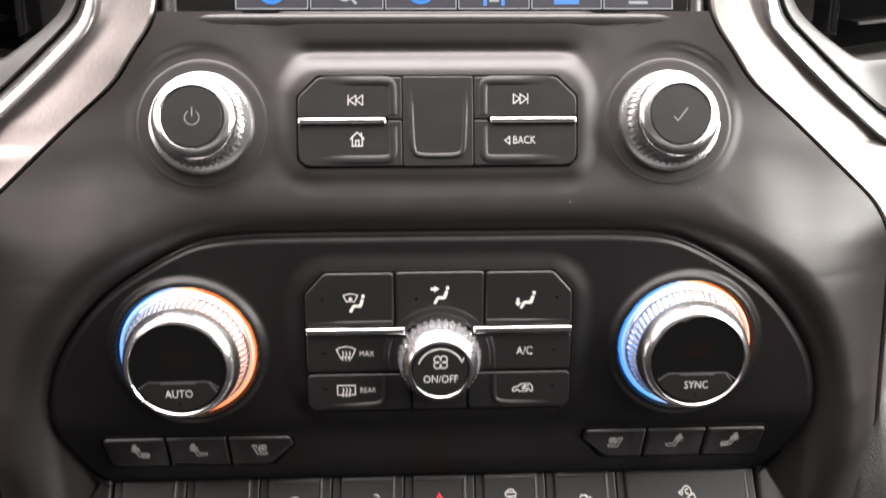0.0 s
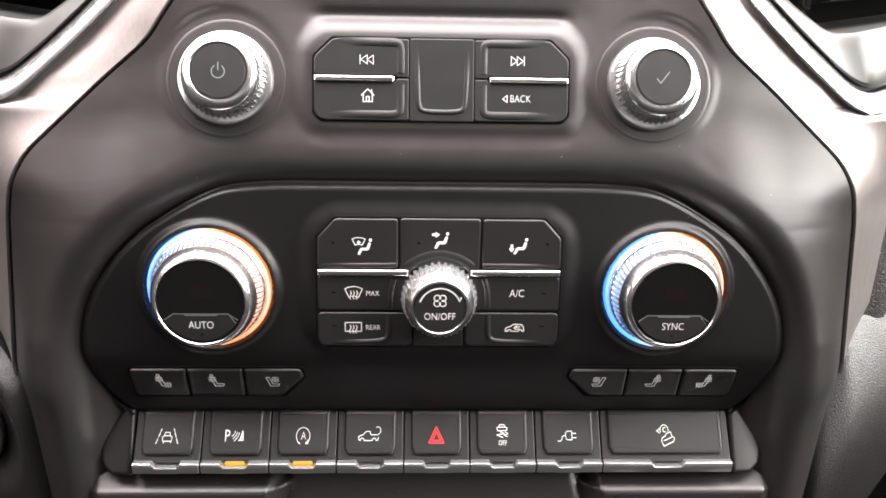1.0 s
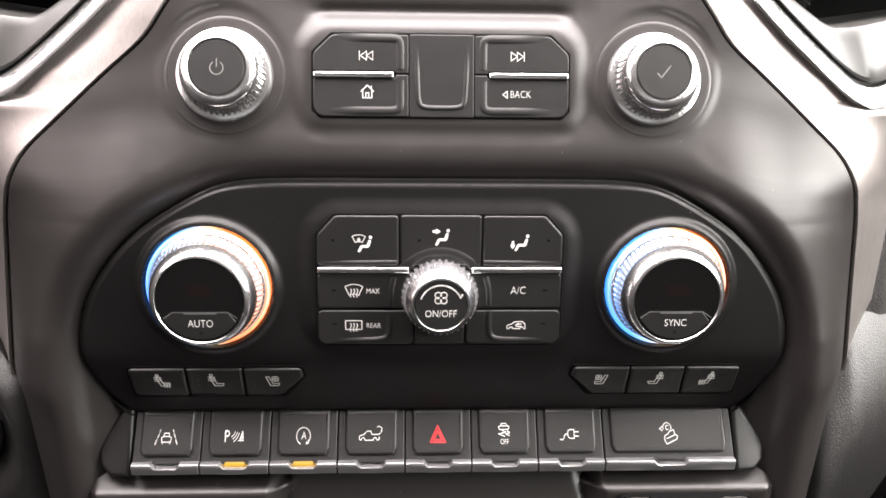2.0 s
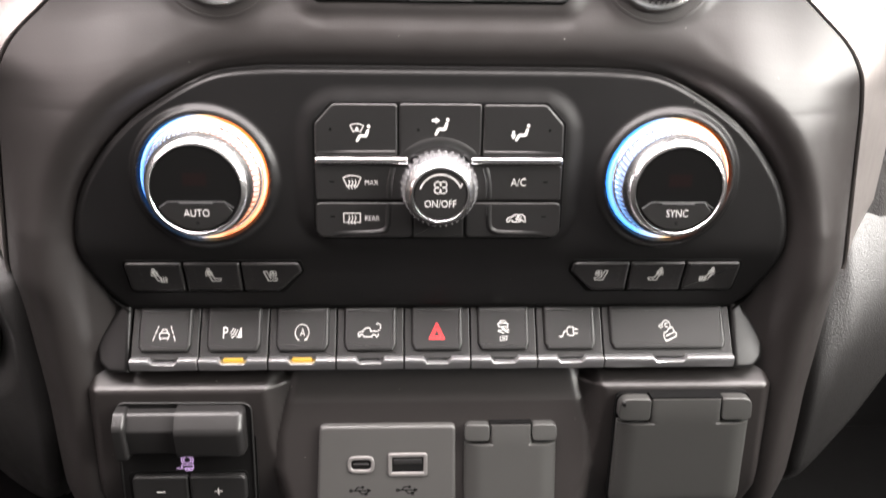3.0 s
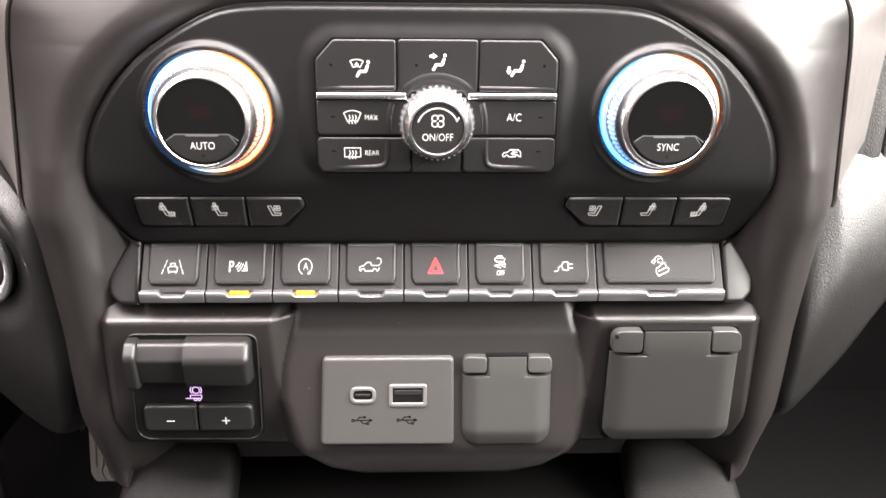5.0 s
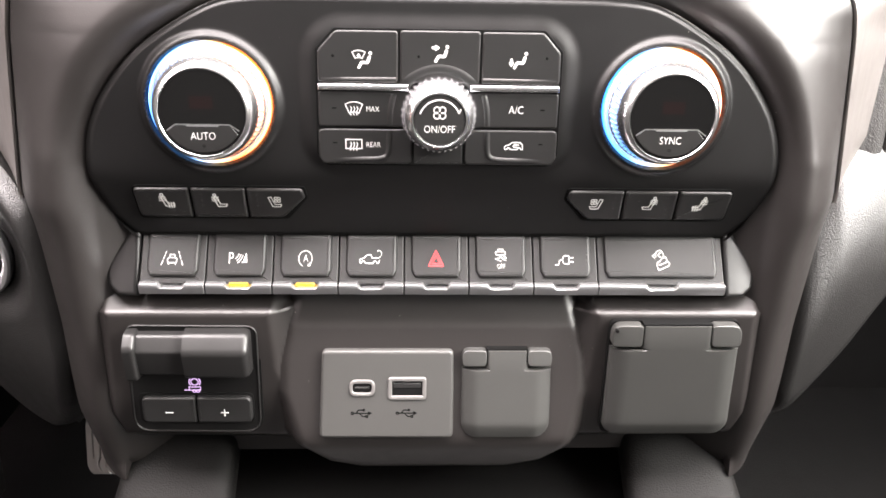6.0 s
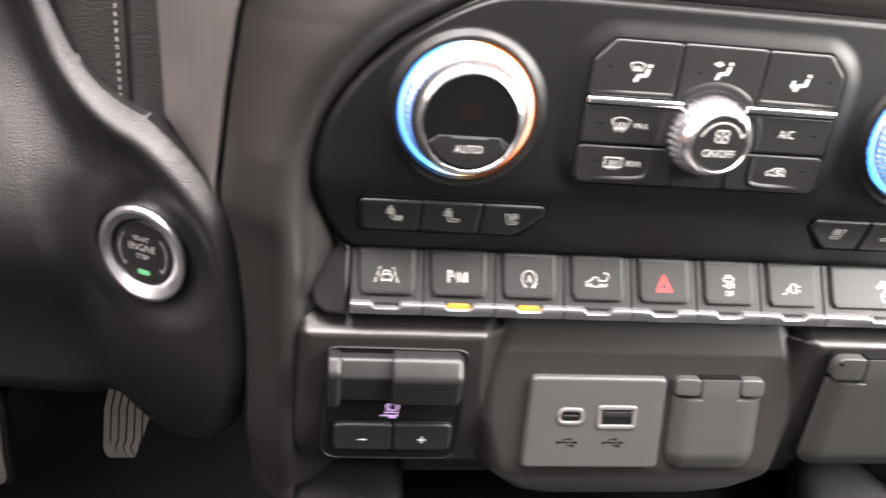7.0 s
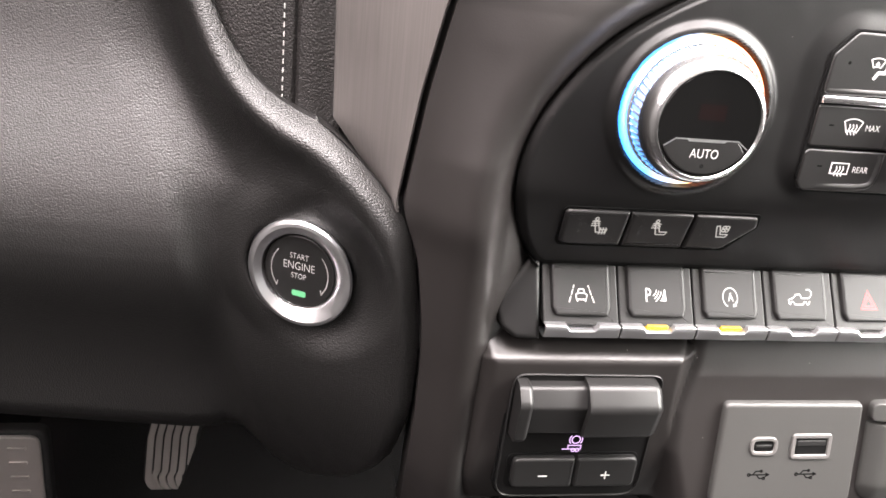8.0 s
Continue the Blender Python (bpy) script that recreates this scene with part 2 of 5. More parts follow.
def light_guide(name, centre, strength):
    """The clear ring at the foot of a temperature knob: lit blue on the cold half, red on the warm half."""
    m = bpy.data.materials.new(name)
    m.use_nodes = True
    n, l = m.node_tree.nodes, m.node_tree.links
    b = n["Principled BSDF"]
    b.inputs["Base Color"].default_value = (0.26, 0.26, 0.27, 1)
    b.inputs["Roughness"].default_value = 0.2
    tc = n.new("ShaderNodeTexCoord")
    sep = n.new("ShaderNodeSeparateXYZ")
    l.new(tc.outputs["Object"], sep.inputs[0])
    mr = n.new("ShaderNodeMapRange")
    mr.inputs["From Min"].default_value, mr.inputs["From Max"].default_value = (centre - 25) * 0.001, (centre + 25) * 0.001
    l.new(sep.outputs["X"], mr.inputs["Value"])
    ramp = n.new("ShaderNodeValToRGB")
    e = ramp.color_ramp.elements
    e[0].position, e[0].color = 0.0, (0.03, 0.26, 1.0, 1)
    e[1].position, e[1].color = 1.0, (1.0, 0.20, 0.04, 1)
    for pos, col in ((0.25, (0.10, 0.42, 1.0, 1)), (0.40, (0.45, 0.62, 1.0, 1)), (0.52, (1.0, 0.72, 0.40, 1)), (0.66, (1.0, 0.20, 0.04, 1)), (0.86, (1.0, 0.24, 0.03, 1))):
        k = e.new(pos)
        k.color = col
    l.new(mr.outputs[0], ramp.inputs[0])
    l.new(ramp.outputs[0], b.inputs["Emission Color"])
    b.inputs["Emission Strength"].default_value = strength
    return m


def brushed(name, colour, rough=0.34):
    """Fine hair lines that run up and down."""
    m = material(name, colour, rough, 0.85, mottling=0.05)
    n, l = m.node_tree.nodes, m.node_tree.links
    b = n["Principled BSDF"]
    tc = n.new("ShaderNodeTexCoord")
    mp = n.new("ShaderNodeMapping")
    mp.inputs["Scale"].default_value = (1500.0, 1500.0, 22.0)
    l.new(tc.outputs["Object"], mp.inputs["Vector"])
    hair = n.new("ShaderNodeTexNoise")
    hair.inputs["Scale"].default_value, hair.inputs["Detail"].default_value = 1.0, 3.0
    l.new(mp.outputs[0], hair.inputs["Vector"])
    bump = n.new("ShaderNodeBump")
    bump.inputs["Strength"].default_value, bump.inputs["Distance"].default_value = 0.16, 0.0003
    l.new(hair.outputs["Fac"], bump.inputs["Height"])
    tone = n.new("ShaderNodeMapRange")
    tone.inputs["From Min"].default_value, tone.inputs["From Max"].default_value = 0.3, 0.7
    tone.inputs["To Min"].default_value, tone.inputs["To Max"].default_value = 0.90, 1.06
    l.new(hair.outputs["Fac"], tone.inputs["Value"])
    shade = n.new("ShaderNodeVectorMath")
    shade.operation = "SCALE"
    shade.inputs[0].default_value = colour
    l.new(tone.outputs[0], shade.inputs["Scale"])
    l.new(shade.outputs[0], b.inputs["Base Color"])
    l.new(bump.outputs[0], b.inputs["Normal"])
    return m


FASCIA = material("satin_grey_plastic", (0.0138, 0.0121, 0.0116), 0.39, grain=0.06, grain_size=1600, mottling=0.06, speck=0.10)
BEZEL = material("soft_black_plastic", (0.0045, 0.0043, 0.0043), 0.42, spec=0.32, grain=0.05, grain_size=1600, speck=0.05)
BUTTON = material("black_button_plastic", (0.0100, 0.0097, 0.0096), 0.38, spec=0.38, grain=0.04, grain_size=1800)
KEY = material("grey_key_plastic", (0.0090, 0.0089, 0.0088), 0.43, spec=0.32, grain=0.04, grain_size=1800)
COVER = material("grey_cover_plastic", (0.029, 0.0290, 0.0275), 0.42, grain=0.05, grain_size=1500)
# The cover plastic made paler: light on the leaning plate put into its colour
PLATE = material("grey_plate_plastic_lit", (0.038, 0.0375, 0.0358), 0.42, grain=0.06, grain_size=1500, speck=0.05)
LEATHER = material("black_grained_vinyl", (0.0085, 0.0082, 0.0080), 0.40, spec=0.46, grain=0.36, grain_size=1450, cells=True)
VINYL = material("dark_stitched_vinyl", (0.012, 0.0108, 0.0104), 0.46, grain=0.6, grain_size=1200, cells=True)
COLLAR = material("brushed_chrome", (0.68, 0.68, 0.68), 0.24, 1.0, mottling=0.03, wear=0.04)
SATIN = material("satin_chrome", (0.60, 0.60, 0.61), 0.36, 1.0, mottling=0.04, wear=0.05)
BRUSHED = brushed("brushed_aluminium", (0.255, 0.235, 0.226), 0.42)
FROST = material("frosted_silver", (0.74, 0.74, 0.76), 0.16, 0.9, mottling=0.03, wear=0.05)
GLOSS = material("gloss_black", (0.004, 0.004, 0.004), 0.07, mottling=0.0, wear=0.02)
DARK = material("dark_gap", (0.004, 0.004, 0.004), 0.8, spec=0.05)
PRINT = material("white_print", (0.52, 0.52, 0.50), 0.5, mottling=0.03)
PALE_PRINT = material("pale_grey_print", (0.36, 0.36, 0.35), 0.5, mottling=0.05)
GREY_PRINT = material("grey_print", (0.003, 0.003, 0.003), 0.8, spec=0.05)
RED_PRINT = material("red_print", (0.55, 0.02, 0.025), 0.45)
AMBER = glow("amber_indicator", (1.0, 0.53, 0.015), 1.0)
GREEN = glow("green_indicator", (0.25, 0.9, 0.4), 0.5)
VIOLET = glow("violet_backlit_symbol", (0.85, 0.55, 1.0), 0.9)
CARPET = material("black_carpet", (0.020, 0.0192, 0.0195), 0.95, spec=0.05, grain=0.9, grain_size=500)
METAL_PAD = material("worn_pedal_metal", (0.46, 0.43, 0.41), 0.45, 0.3)
SOFT = material("soft_black_vinyl", (0.006, 0.0058, 0.0056), 0.55, spec=0.08, grain=0.34, grain_size=1250, cells=True)
RUBBER = material("black_rubber", (0.02, 0.02, 0.02), 0.7)
THREAD = material("pale_thread", (0.36, 0.35, 0.34), 0.7)
LINER = material("grey_headliner", (0.22, 0.21, 0.20), 0.9)
INNER = material("dark_cabin_lining", (0.03, 0.029, 0.028), 0.8)

# ---------------------------------------------------------------- fascia
SEAM = [(150, 95), (127, 97), (119, 99), (111, 105.0), (99, 112.8), (85, 129.6), (56, 161), (45, 167.5), (30, 172), (0, 177), (-42, 182), (-50, 178.5), (-60, 175.2), (-84, 172), (-101, 171), (-122, 171), (-150, 171.5), (-180, 170)]
SEAM_W = [(150, -24), (127, -19), (110, -15), (85, -12), (56, -6), (45, -5), (30, -9), (0, -14), (-42, -17), (-60, -11), (-84, -9), (-122, -11), (-150, -14), (-180, -22)]
RIM_HALF = [(0, 47), (60, 47), (75, 46.2), (84, 45), (90, 43.2), (97, 40), (106, 35), (118.5, 27), (127, 19), (133, 12), (141, 0), (145.3, -11.5), (147, -22), (146.4, -31), (142.8, -43), (138.8, -51), (135, -56), (131, -59.4)]
LEAN = 0.30
FACE_W = [(-180, 5), (-60, 8), (30, 8), (44, 5), (52, 1.5), (60, -1.8), (72, -6.9), (98, -13.2), (105, -15.9), (109, -17.6), (113, -18.7), (117, -18.9), (121, -19.3), (124, -20.4), (135, -30)]


def seam(v):
    return soft_along(SEAM, v, 4)


RIM_LINE = eased(RIM_HALF, 2)
HULL_LINE = [p for p in RIM_LINE if p[1] > -22] + [(147, -24), (147.6, -80), (150, -176)]
HULL_TABLE = [(v, u) for u, v in HULL_LINE[1:]]


def line_distance(line, u, v):
    """Distances of points (arrays u, v) from a line, and where along it, from 0 to 1, the nearest place lies."""
    a = np.array(line, float)
    b, a = a[1:], a[:-1]
    u, v = np.atleast_1d(u), np.atleast_1d(v)
    d = b - a
    q = np.stack([u, v], -1)[:, None] - a[None]
    t = np.clip((q * d).sum(-1) / np.maximum(1e-9, (d * d).sum(-1)), 0, 1)
    r = np.hypot(q[..., 0] - d[:, 0] * t, q[..., 1] - d[:, 1] * t)
    k = r.argmin(1)
    n = np.arange(len(k))
    return r[n, k], (k + t[n, k]) / len(d)


def outline_distance(poly, u, v):
    """The signed distances of points from a closed outline, positive outside."""
    r, _ = line_distance(list(poly) + [poly[0]], u, v)
    a = np.array(poly, float)
    b = np.roll(a, -1, 0)
    u, v = np.atleast_1d(u)[:, None], np.atleast_1d(v)[:, None]
    rise = np.where(b[:, 1] == a[:, 1], 1e-9, b[:, 1] - a[:, 1])
    cross = ((a[:, 1] > v) != (b[:, 1] > v)) & (u < a[:, 0] + (b[:, 0] - a[:, 0]) * (v - a[:, 1]) / rise)
    return np.where(cross.sum(1) % 2 == 1, -r, r)


def hull_distance(us, v):
    """How far points on the line at v lie outside the opening for the climate panel."""
    us = np.abs(us)
    r, _ = line_distance(HULL_LINE, us, np.full(len(us), v))
    return np.where((us < along(HULL_TABLE, v)) & (v < 47), -r, r)


def fascia_w(u, v, d):
    half = seam(v)
    e = max(0.0, half - abs(u))
    # the shoulders turn up lower down than the middle
    drop = 4 * smooth01((abs(u) - 112) / 28) * smooth01((100 - v) / 30)
    base = soft_along(FACE_W, v + (drop if v > 0 else drop * smooth01((v + 20) / 20)), 6 if v < 95 else 2.5)
    # the brow under the screen
    base -= 1.8 * math.exp(-((v - 109.5) / 2.8) ** 2) * smooth01((54 - abs(u)) / 10)
    # the dip under the audio keys
    base -= 0.9 * math.exp(-((v - 65.5) / 3.2) ** 2) * smooth01((54 - abs(u)) / 10)
    # beside the screen the face runs on straight, as round the knobs
    plane = -10.0 - math.tan(LEAN) * (v - 86.4)
    base += (plane - base) * smooth01((abs(u) - 46) / 20) * smooth01((v - 70) / 20)
    edge = soft_along(SEAM_W, v, 4)
    reach = along([(-180, 30), (-20, 30), (30, 52), (120, 52)], v)
    k = max(0.0, 1 - e / reach)
    base = base + (edge - base) * k * k
    if d <= 0:
        w = max(-20.0 - 25.0 * smooth01((-148 - v) / 14), -4.5 + 0.75 * d)
    else:
        w = -4.5 + (base + 4.5) * (1 - (1 - min(1.0, d / (16.0 + 4.0 * smooth01((112 - abs(u)) / 25)))) ** 2)
    for s in (-1, 1):
        r = math.hypot(u - s * 84.0, v - 86.5)
        seat = -10.4 - math.tan(LEAN) * (v - 86.4)
        w += (seat - w) * smooth01((27.0 - r) / 4.0)
    w += 1.7 * smooth01((8.5 - rbox(u, v, 0, 86, 50.5, 16.5, 9)) / 8.0)
    return w - 0.002 * max(0.0, -128 - v) ** 2


def build_fascia():
    rows = []
    vs = np.concatenate([np.arange(-186, -50, 2.5), np.arange(-50, 30, 1.8), np.arange(30, 124, 0.8)])
    for v in vs:
        half = seam(float(v))
        us = np.linspace(-1, 1, 301) * half
        row = [(float(u), float(v), fascia_w(float(u), float(v), float(d))) for u, d in zip(us, hull_distance(us, float(v)))]
        a, b = row[0], row[-1]
        row = [(a[0] + 0.6, a[1], a[2] - 14)] + row + [(b[0] - 0.6, b[1], b[2] - 14)]
        rows.append(row)
    rows.insert(0, [(p[0], p[1] + 0.8, p[2] - 16) for p in rows[0]])
    return solo("centre_stack_fascia", grid(rows), FASCIA, "satin dark grey plastic centre stack fascia of the dashboard", "fascia", kind="structure")


build_fascia()


# ---------------------------------------------------------------- climate panel
RIM_TABLE = [(v, u) for u, v in RIM_LINE[2:]]


def bezel_half(v):
    return along(RIM_TABLE, v)


BEZEL_STEPS = RIM_LINE[2:]
BEZEL_RIM = BEZEL_STEPS + [(-h, v) for h, v in BEZEL_STEPS[::-1]]


def bend(v):
    """The lower part of the panel, with the seat keys, turns down."""
    return -0.36 * 2.2 * math.log(1 + math.exp((-28 - v) / 2.2))


def seat_lean(u, v, w):
    return u, v, w + bend(v)


def bezel_w(u, v, d):
    w = bend(v)
    for s in (-1, 1):
        r = math.hypot(u - s * 92.4, v - 3.2)
        w += 2.6 * smooth01((29.8 - r) / 3.4) - 3.6 * smooth01((25.6 - r) / 0.8)
    w += 1.8 * smooth01((8.5 - rbox(u, v, 0, 6, 49.5, 26, 11)) / 8.0) * smooth01((v + 32) / 14)
    return w - 0.9 * smooth01((2.8 + d) / 1.5)


def build_bezel():
    rows = []
    vs = np.concatenate([[-59.2], np.arange(-58.8, 44.5, 0.7), [45.0, 45.5, 46.0, 46.4, 46.7, 46.9]])
    for v in vs:
        half = bezel_half(float(v))
        us = np.concatenate([[-1, -0.993], np.linspace(-0.985, 0.985, 331), [0.993, 1]]) * half
        row = []
        away = outline_distance(BEZEL_RIM, us, np.full(len(us), float(v)))
        for i, u in enumerate(us):
            drop = (1.2 if i in (0, len(us) - 1) else 0.25 if i in (1, len(us) - 2) else 0)
            row.append((float(u), float(v), bezel_w(float(u), float(v), float(away[i])) - drop - (1.0 if v > 46.8 or v < -59.0 else 0)))
        row = [(row[0][0], row[0][1], -9.0)] + row + [(row[-1][0], row[-1][1], -9.0)]
        rows.append(row)
    rows = [[(p[0], p[1], -14.0) for p in rows[0]]] + rows + [[(p[0], p[1], -9.0) for p in rows[-1]]]
    return grid(rows)


climate = thing("climate_control_panel", "black plastic climate control panel with chrome knobs and keys", "control panel")
part("bezel", build_bezel(), BEZEL, climate, "soft black plastic bezel with rounded shoulders")


def key(name, poly, w0, w1, parent, mat=BUTTON, r=1.0, bevel=0.7, warp=None, label=""):
    return part(name, prism(rounded(poly, r, 4), w0, w1, bevel), mat, parent, label, warp)


KW = 2.9
G = 0.35
part("backing", prism(rounded([(-46.0, -21.7), (46.0, -21.7), (50.0, -16.5), (49.6, 26), (42.0, 34.2), (-42.0, 34.2), (-49.6, 26), (-50.0, -16.5)], 2.0), -4, KW - 0.55, 0.3), DARK, climate)
# upper row of three keys, the outer ones with cut corners
top_keys = [
    [(-48.9, 12.9), (-16.2 - G, 12.9), (-16.2 - G, 33.3), (-41.5, 33.3), (-48.6, 25.5)],
    [(-16.2 + G, 12.9), (16.6 - G, 12.9), (16.6 - G, 33.5), (-16.2 + G, 33.5)],
    [(16.6 + G, 12.9), (48.9, 12.9), (48.6, 25.5), (41.5, 33.3), (16.6 + G, 33.3)],
]
climate_keys = [key("mode_key", p, -3.5, KW, climate, r=[1.5, 1.5, 1.5, 3.0, 3.0] if i == 0 else [1.5, 1.5, 3.0, 3.0, 1.5] if i == 2 else 1.5, bevel=0.85) for i, p in enumerate(top_keys)]
for s, i in ((-1, 0), (1, 2)):
    part("key_ridge", ridge([(s * (17.4 + 30.0 * k / 14), 14.0 - 0.3 * k / 14) for k in range(15)], 1.2, 0.55, KW, (0.9, 0.2)), BUTTON, climate_keys[i])
low_keys = [
    [(-48.9, -5.3), (-14.0, -5.3), (-11, 9.2), (-48.9, 9.2)],
    [(-49.3, -18.2), (-47.6, -20.9), (-10.8, -20.9), (-10.8, -6.2), (-49.2, -6.2)],
    [(14.0, -5.3), (48.9, -5.3), (48.9, 9.2), (11, 9.2)],
    [(10.8, -20.9), (47.6, -20.9), (49.3, -18.2), (49.2, -6.2), (10.8, -6.2)],
]
climate_low = [key("function_key", p, -3.5, KW, climate, r=1.4 if i % 2 == 0 else 2.4) for i, p in enumerate(low_keys)]
key("filler_plate", [(-10.3, -21.2), (10.3, -21.2), (10.3, -8), (-10.3, -8)], -3.5, KW - 0.4, climate)
for s in (-1, 1):
    # curved beads beside the fan knob on each lower key
    for i, line in enumerate(([(18.2, 8.2), (19.2, 5), (19.8, 1), (20.0, -4.6)], [(20.2, -6.9), (20.2, -13), (20.8, -17.6), (24, -18.9), (32, -19.2), (44, -19.3)])):
        part("knob_guard", ridge(eased([(s * x, y) for x, y in line], 2), 1.3, 0.7, KW, (0.8, 0.5 if i == 0 else 0.0)), KEY, climate_low[i if s < 0 else i + 2])
    bar = [(s * 12.5, 9.7), (s * 48.9, 9.7), (s * 48.9, 11.5), (s * 48.6, 12.4), (s * 12.5, 12.4)]
    part("chrome_strip", prism(bar, -3, KW + 1.2, 0.95), COLLAR, climate, "thin bright chrome strip")
# dish over the fan knob
dish = [[(r * math.cos(radians(a)), r * math.sin(radians(a)), KW + h * min(1.0, (a - 36) / 14, (144 - a) / 14) - 0.3) for a in range(36, 145, 4)] for r, h in ((20.8, 0.1), (20.2, 0.45), (19.4, 0.75), (18.4, 0.8), (17.4, 0.55), (16.4, 0.0), (15.4, -1.2))]
part("knob_arch", grid(dish), KEY, climate)


def lever_print(lines, u, v, w, p, mat=PRINT, width=0.42, size=1.0, warp=None, label="white symbol"):
    return part("symbol", strokes(lines, u, v, w, width, size), mat, p, label, warp, fix=False)


def letter_part(body, size, u, v, w, p, mat=PRINT, warp=None, align="CENTER"):
    return part("lettering", lettering(body, size, u, v, w, align), mat, p, "", warp, fix=False)


def airflow_symbol(u, v, w, p, arrow, size=0.86):
    """A seated outline with a round head, a bent leg and an arrow that shows the way of the air."""
    disc = [(2.75 + 0.8 * math.cos(radians(a)), 3.6 + 0.8 * math.sin(radians(a))) for a in range(0, 360, 30)]
    torso = [(1.9, 2.5), (3.1, 2.2), (2.3, -0.6), (1.6, -1.4), (-0.9, -1.3), (-2.2, -3.6), (-3.3, -3.2), (-1.9, -0.4), (-1.1, 0.0), (0.9, -0.1)]
    part("symbol", solid([disc, rounded(torso, 0.35, 3)] + arrow, u, v, w, size), PRINT, p, "white symbol", fix=False)


TOPW = KW
RIGHT_ARROW = [[(-4.4, 2.6), (-2.8, 2.6), (-2.8, 1.8), (-0.7, 3.2), (-2.8, 4.6), (-2.8, 3.8), (-4.4, 3.8)]]
DOWN_ARROW = [[(-4.6, 1.2), (-4.6, -0.6), (-5.3, -0.6), (-4.0, -2.6), (-2.7, -0.6), (-3.4, -0.6), (-3.4, 1.2)]]
UP_ARROW = [[(-3.1, 1.3), (-3.1, 2.2), (-3.7, 2.2), (-2.6, 3.5), (-1.5, 2.2), (-2.1, 2.2), (-2.1, 1.3)]]
glass_shape = [arc(-2.6, -1.2, 6.0, 120, 60, 8), [(-5.6, 4.0), (-4.2, 1.2)], [(0.4, 4.0), (-1.0, 1.2)], arc(-2.6, -1.6, 3.2, 120, 60, 6)]
airflow_symbol(-30.0, 21.4, TOPW, climate_keys[0], UP_ARROW)
lever_print(glass_shape, -30.0, 21.4, TOPW, climate_keys[0], width=0.36, size=0.86)
airflow_symbol(0.6, 24.2, TOPW, climate_keys[1], RIGHT_ARROW)
airflow_symbol(32.2, 22.0, TOPW, climate_keys[2], DOWN_ARROW)
for i, u in enumerate((-42.5, -8.4, 43.0)):
    part("indicator_dot", prism(arc(u, 23.3, 0.55, 0, 330, 11), 0.5, TOPW + 0.05, 0), DARK, climate_keys[i])


def heat_waves(cx, cy, n=3, gap=1.25, h=3.4):
    out = []
    for i in range(n):
        x = cx + (i - (n - 1) / 2) * gap
        out.append([(x, cy + h / 2), (x + 0.35, cy + h / 4), (x - 0.35, cy - h / 4), (x, cy - h / 2)])
    return out


wind = [arc(0, -3.4, 6.2, 124, 56, 8), [(-3.5, 1.75), (-1.9, -1.9)], [(3.5, 1.75), (1.9, -1.9)], arc(0, -4.6, 3.3, 125, 55, 6)]
lever_print(wind + heat_waves(0, -0.9), -34.5, 2.2, KW, climate_low[0], width=0.36, size=1.0)
letter_part("MAX", 3.1, -26.9, 2.0, KW, climate_low[0])
rear = [[(-3.3, 2.0), (3.3, 2.0), (3.3, -1.8), (-3.3, -1.8), (-3.3, 2.0)]]
lever_print(rear + heat_waves(0, -0.9), -34.8, -12.6, KW, climate_low[1], width=0.36)
letter_part("REAR", 3.1, -26.8, -12.8, KW, climate_low[1])
letter_part("A/C", 4.6, 31.7, 2.2, KW, climate_low[2])
car_side = [[(-4.4, -1.4), (-4.6, -0.2), (-4.0, 0.5), (-2.4, 0.9), (-0.9, 2.1), (2.9, 2.1), (4.0, 0.9), (4.2, -1.4)], arc(-2.6, -1.4, 0.85, 0, 180, 6), arc(2.5, -1.4, 0.85, 0, 180, 6), [(-4.4, -1.4), (-3.45, -1.4)], [(-1.75, -1.4), (1.65, -1.4)], [(3.35, -1.4), (4.2, -1.4)], [(2.3, -0.3), (0.2, -0.3), (-0.4, 0.3), (0.2, 0.9), (2.3, 0.9)], [(0.9, 1.4), (0.2, 0.9), (0.9, 0.4)]]
lever_print(car_side, 31.5, -13.0, KW, climate_low[3], width=0.36, size=0.86)
for p, u, v in ((climate_low[0], -42.5, 2.4), (climate_low[2], 42.5, 2.4), (climate_low[1], -42.5, -12), (climate_low[3], 42.5, -12)):
    part("indicator_dot", prism(box2(u - 0.9, v - 0.25, u + 0.9, v + 0.25), 0.5, KW + 0.05, 0), DARK, p)


def fluted(n, depth, js, seg):
    def k(i, j):
        return 1.0 - (depth if (i * n * 2 // seg) % 2 and j in js else 0.0)
    return k


def teeth(u, v, n, w0, r0, w1, r1, depth, slant=0.05, share=0.30):
    """Tapered chrome teeth round a cone, slightly twisted."""
    bm = bmesh.new()
    for i in range(n):
        a = 2 * math.pi * i / n
        h = math.pi / n
        ends = []
        for w, r, tw in ((w0, r0, 0.0), (w1, r1, slant)):
            ring = []
            for da, rr in ((-h * share * 1.8, r - depth), (-h * share * 0.5, r), (h * share * 0.5, r), (h * share * 1.8, r - depth)):
                ring.append(bm.verts.new((u + rr * math.cos(a + da + tw), v + rr * math.sin(a + da + tw), w)))
            ends.append(ring)
        lo, hi = ends
        for k in range(3):
            bm.faces.new((lo[k], lo[k + 1], hi[k + 1], hi[k]))
        bm.faces.new(lo[::-1])
        bm.faces.new(hi)
    return bm


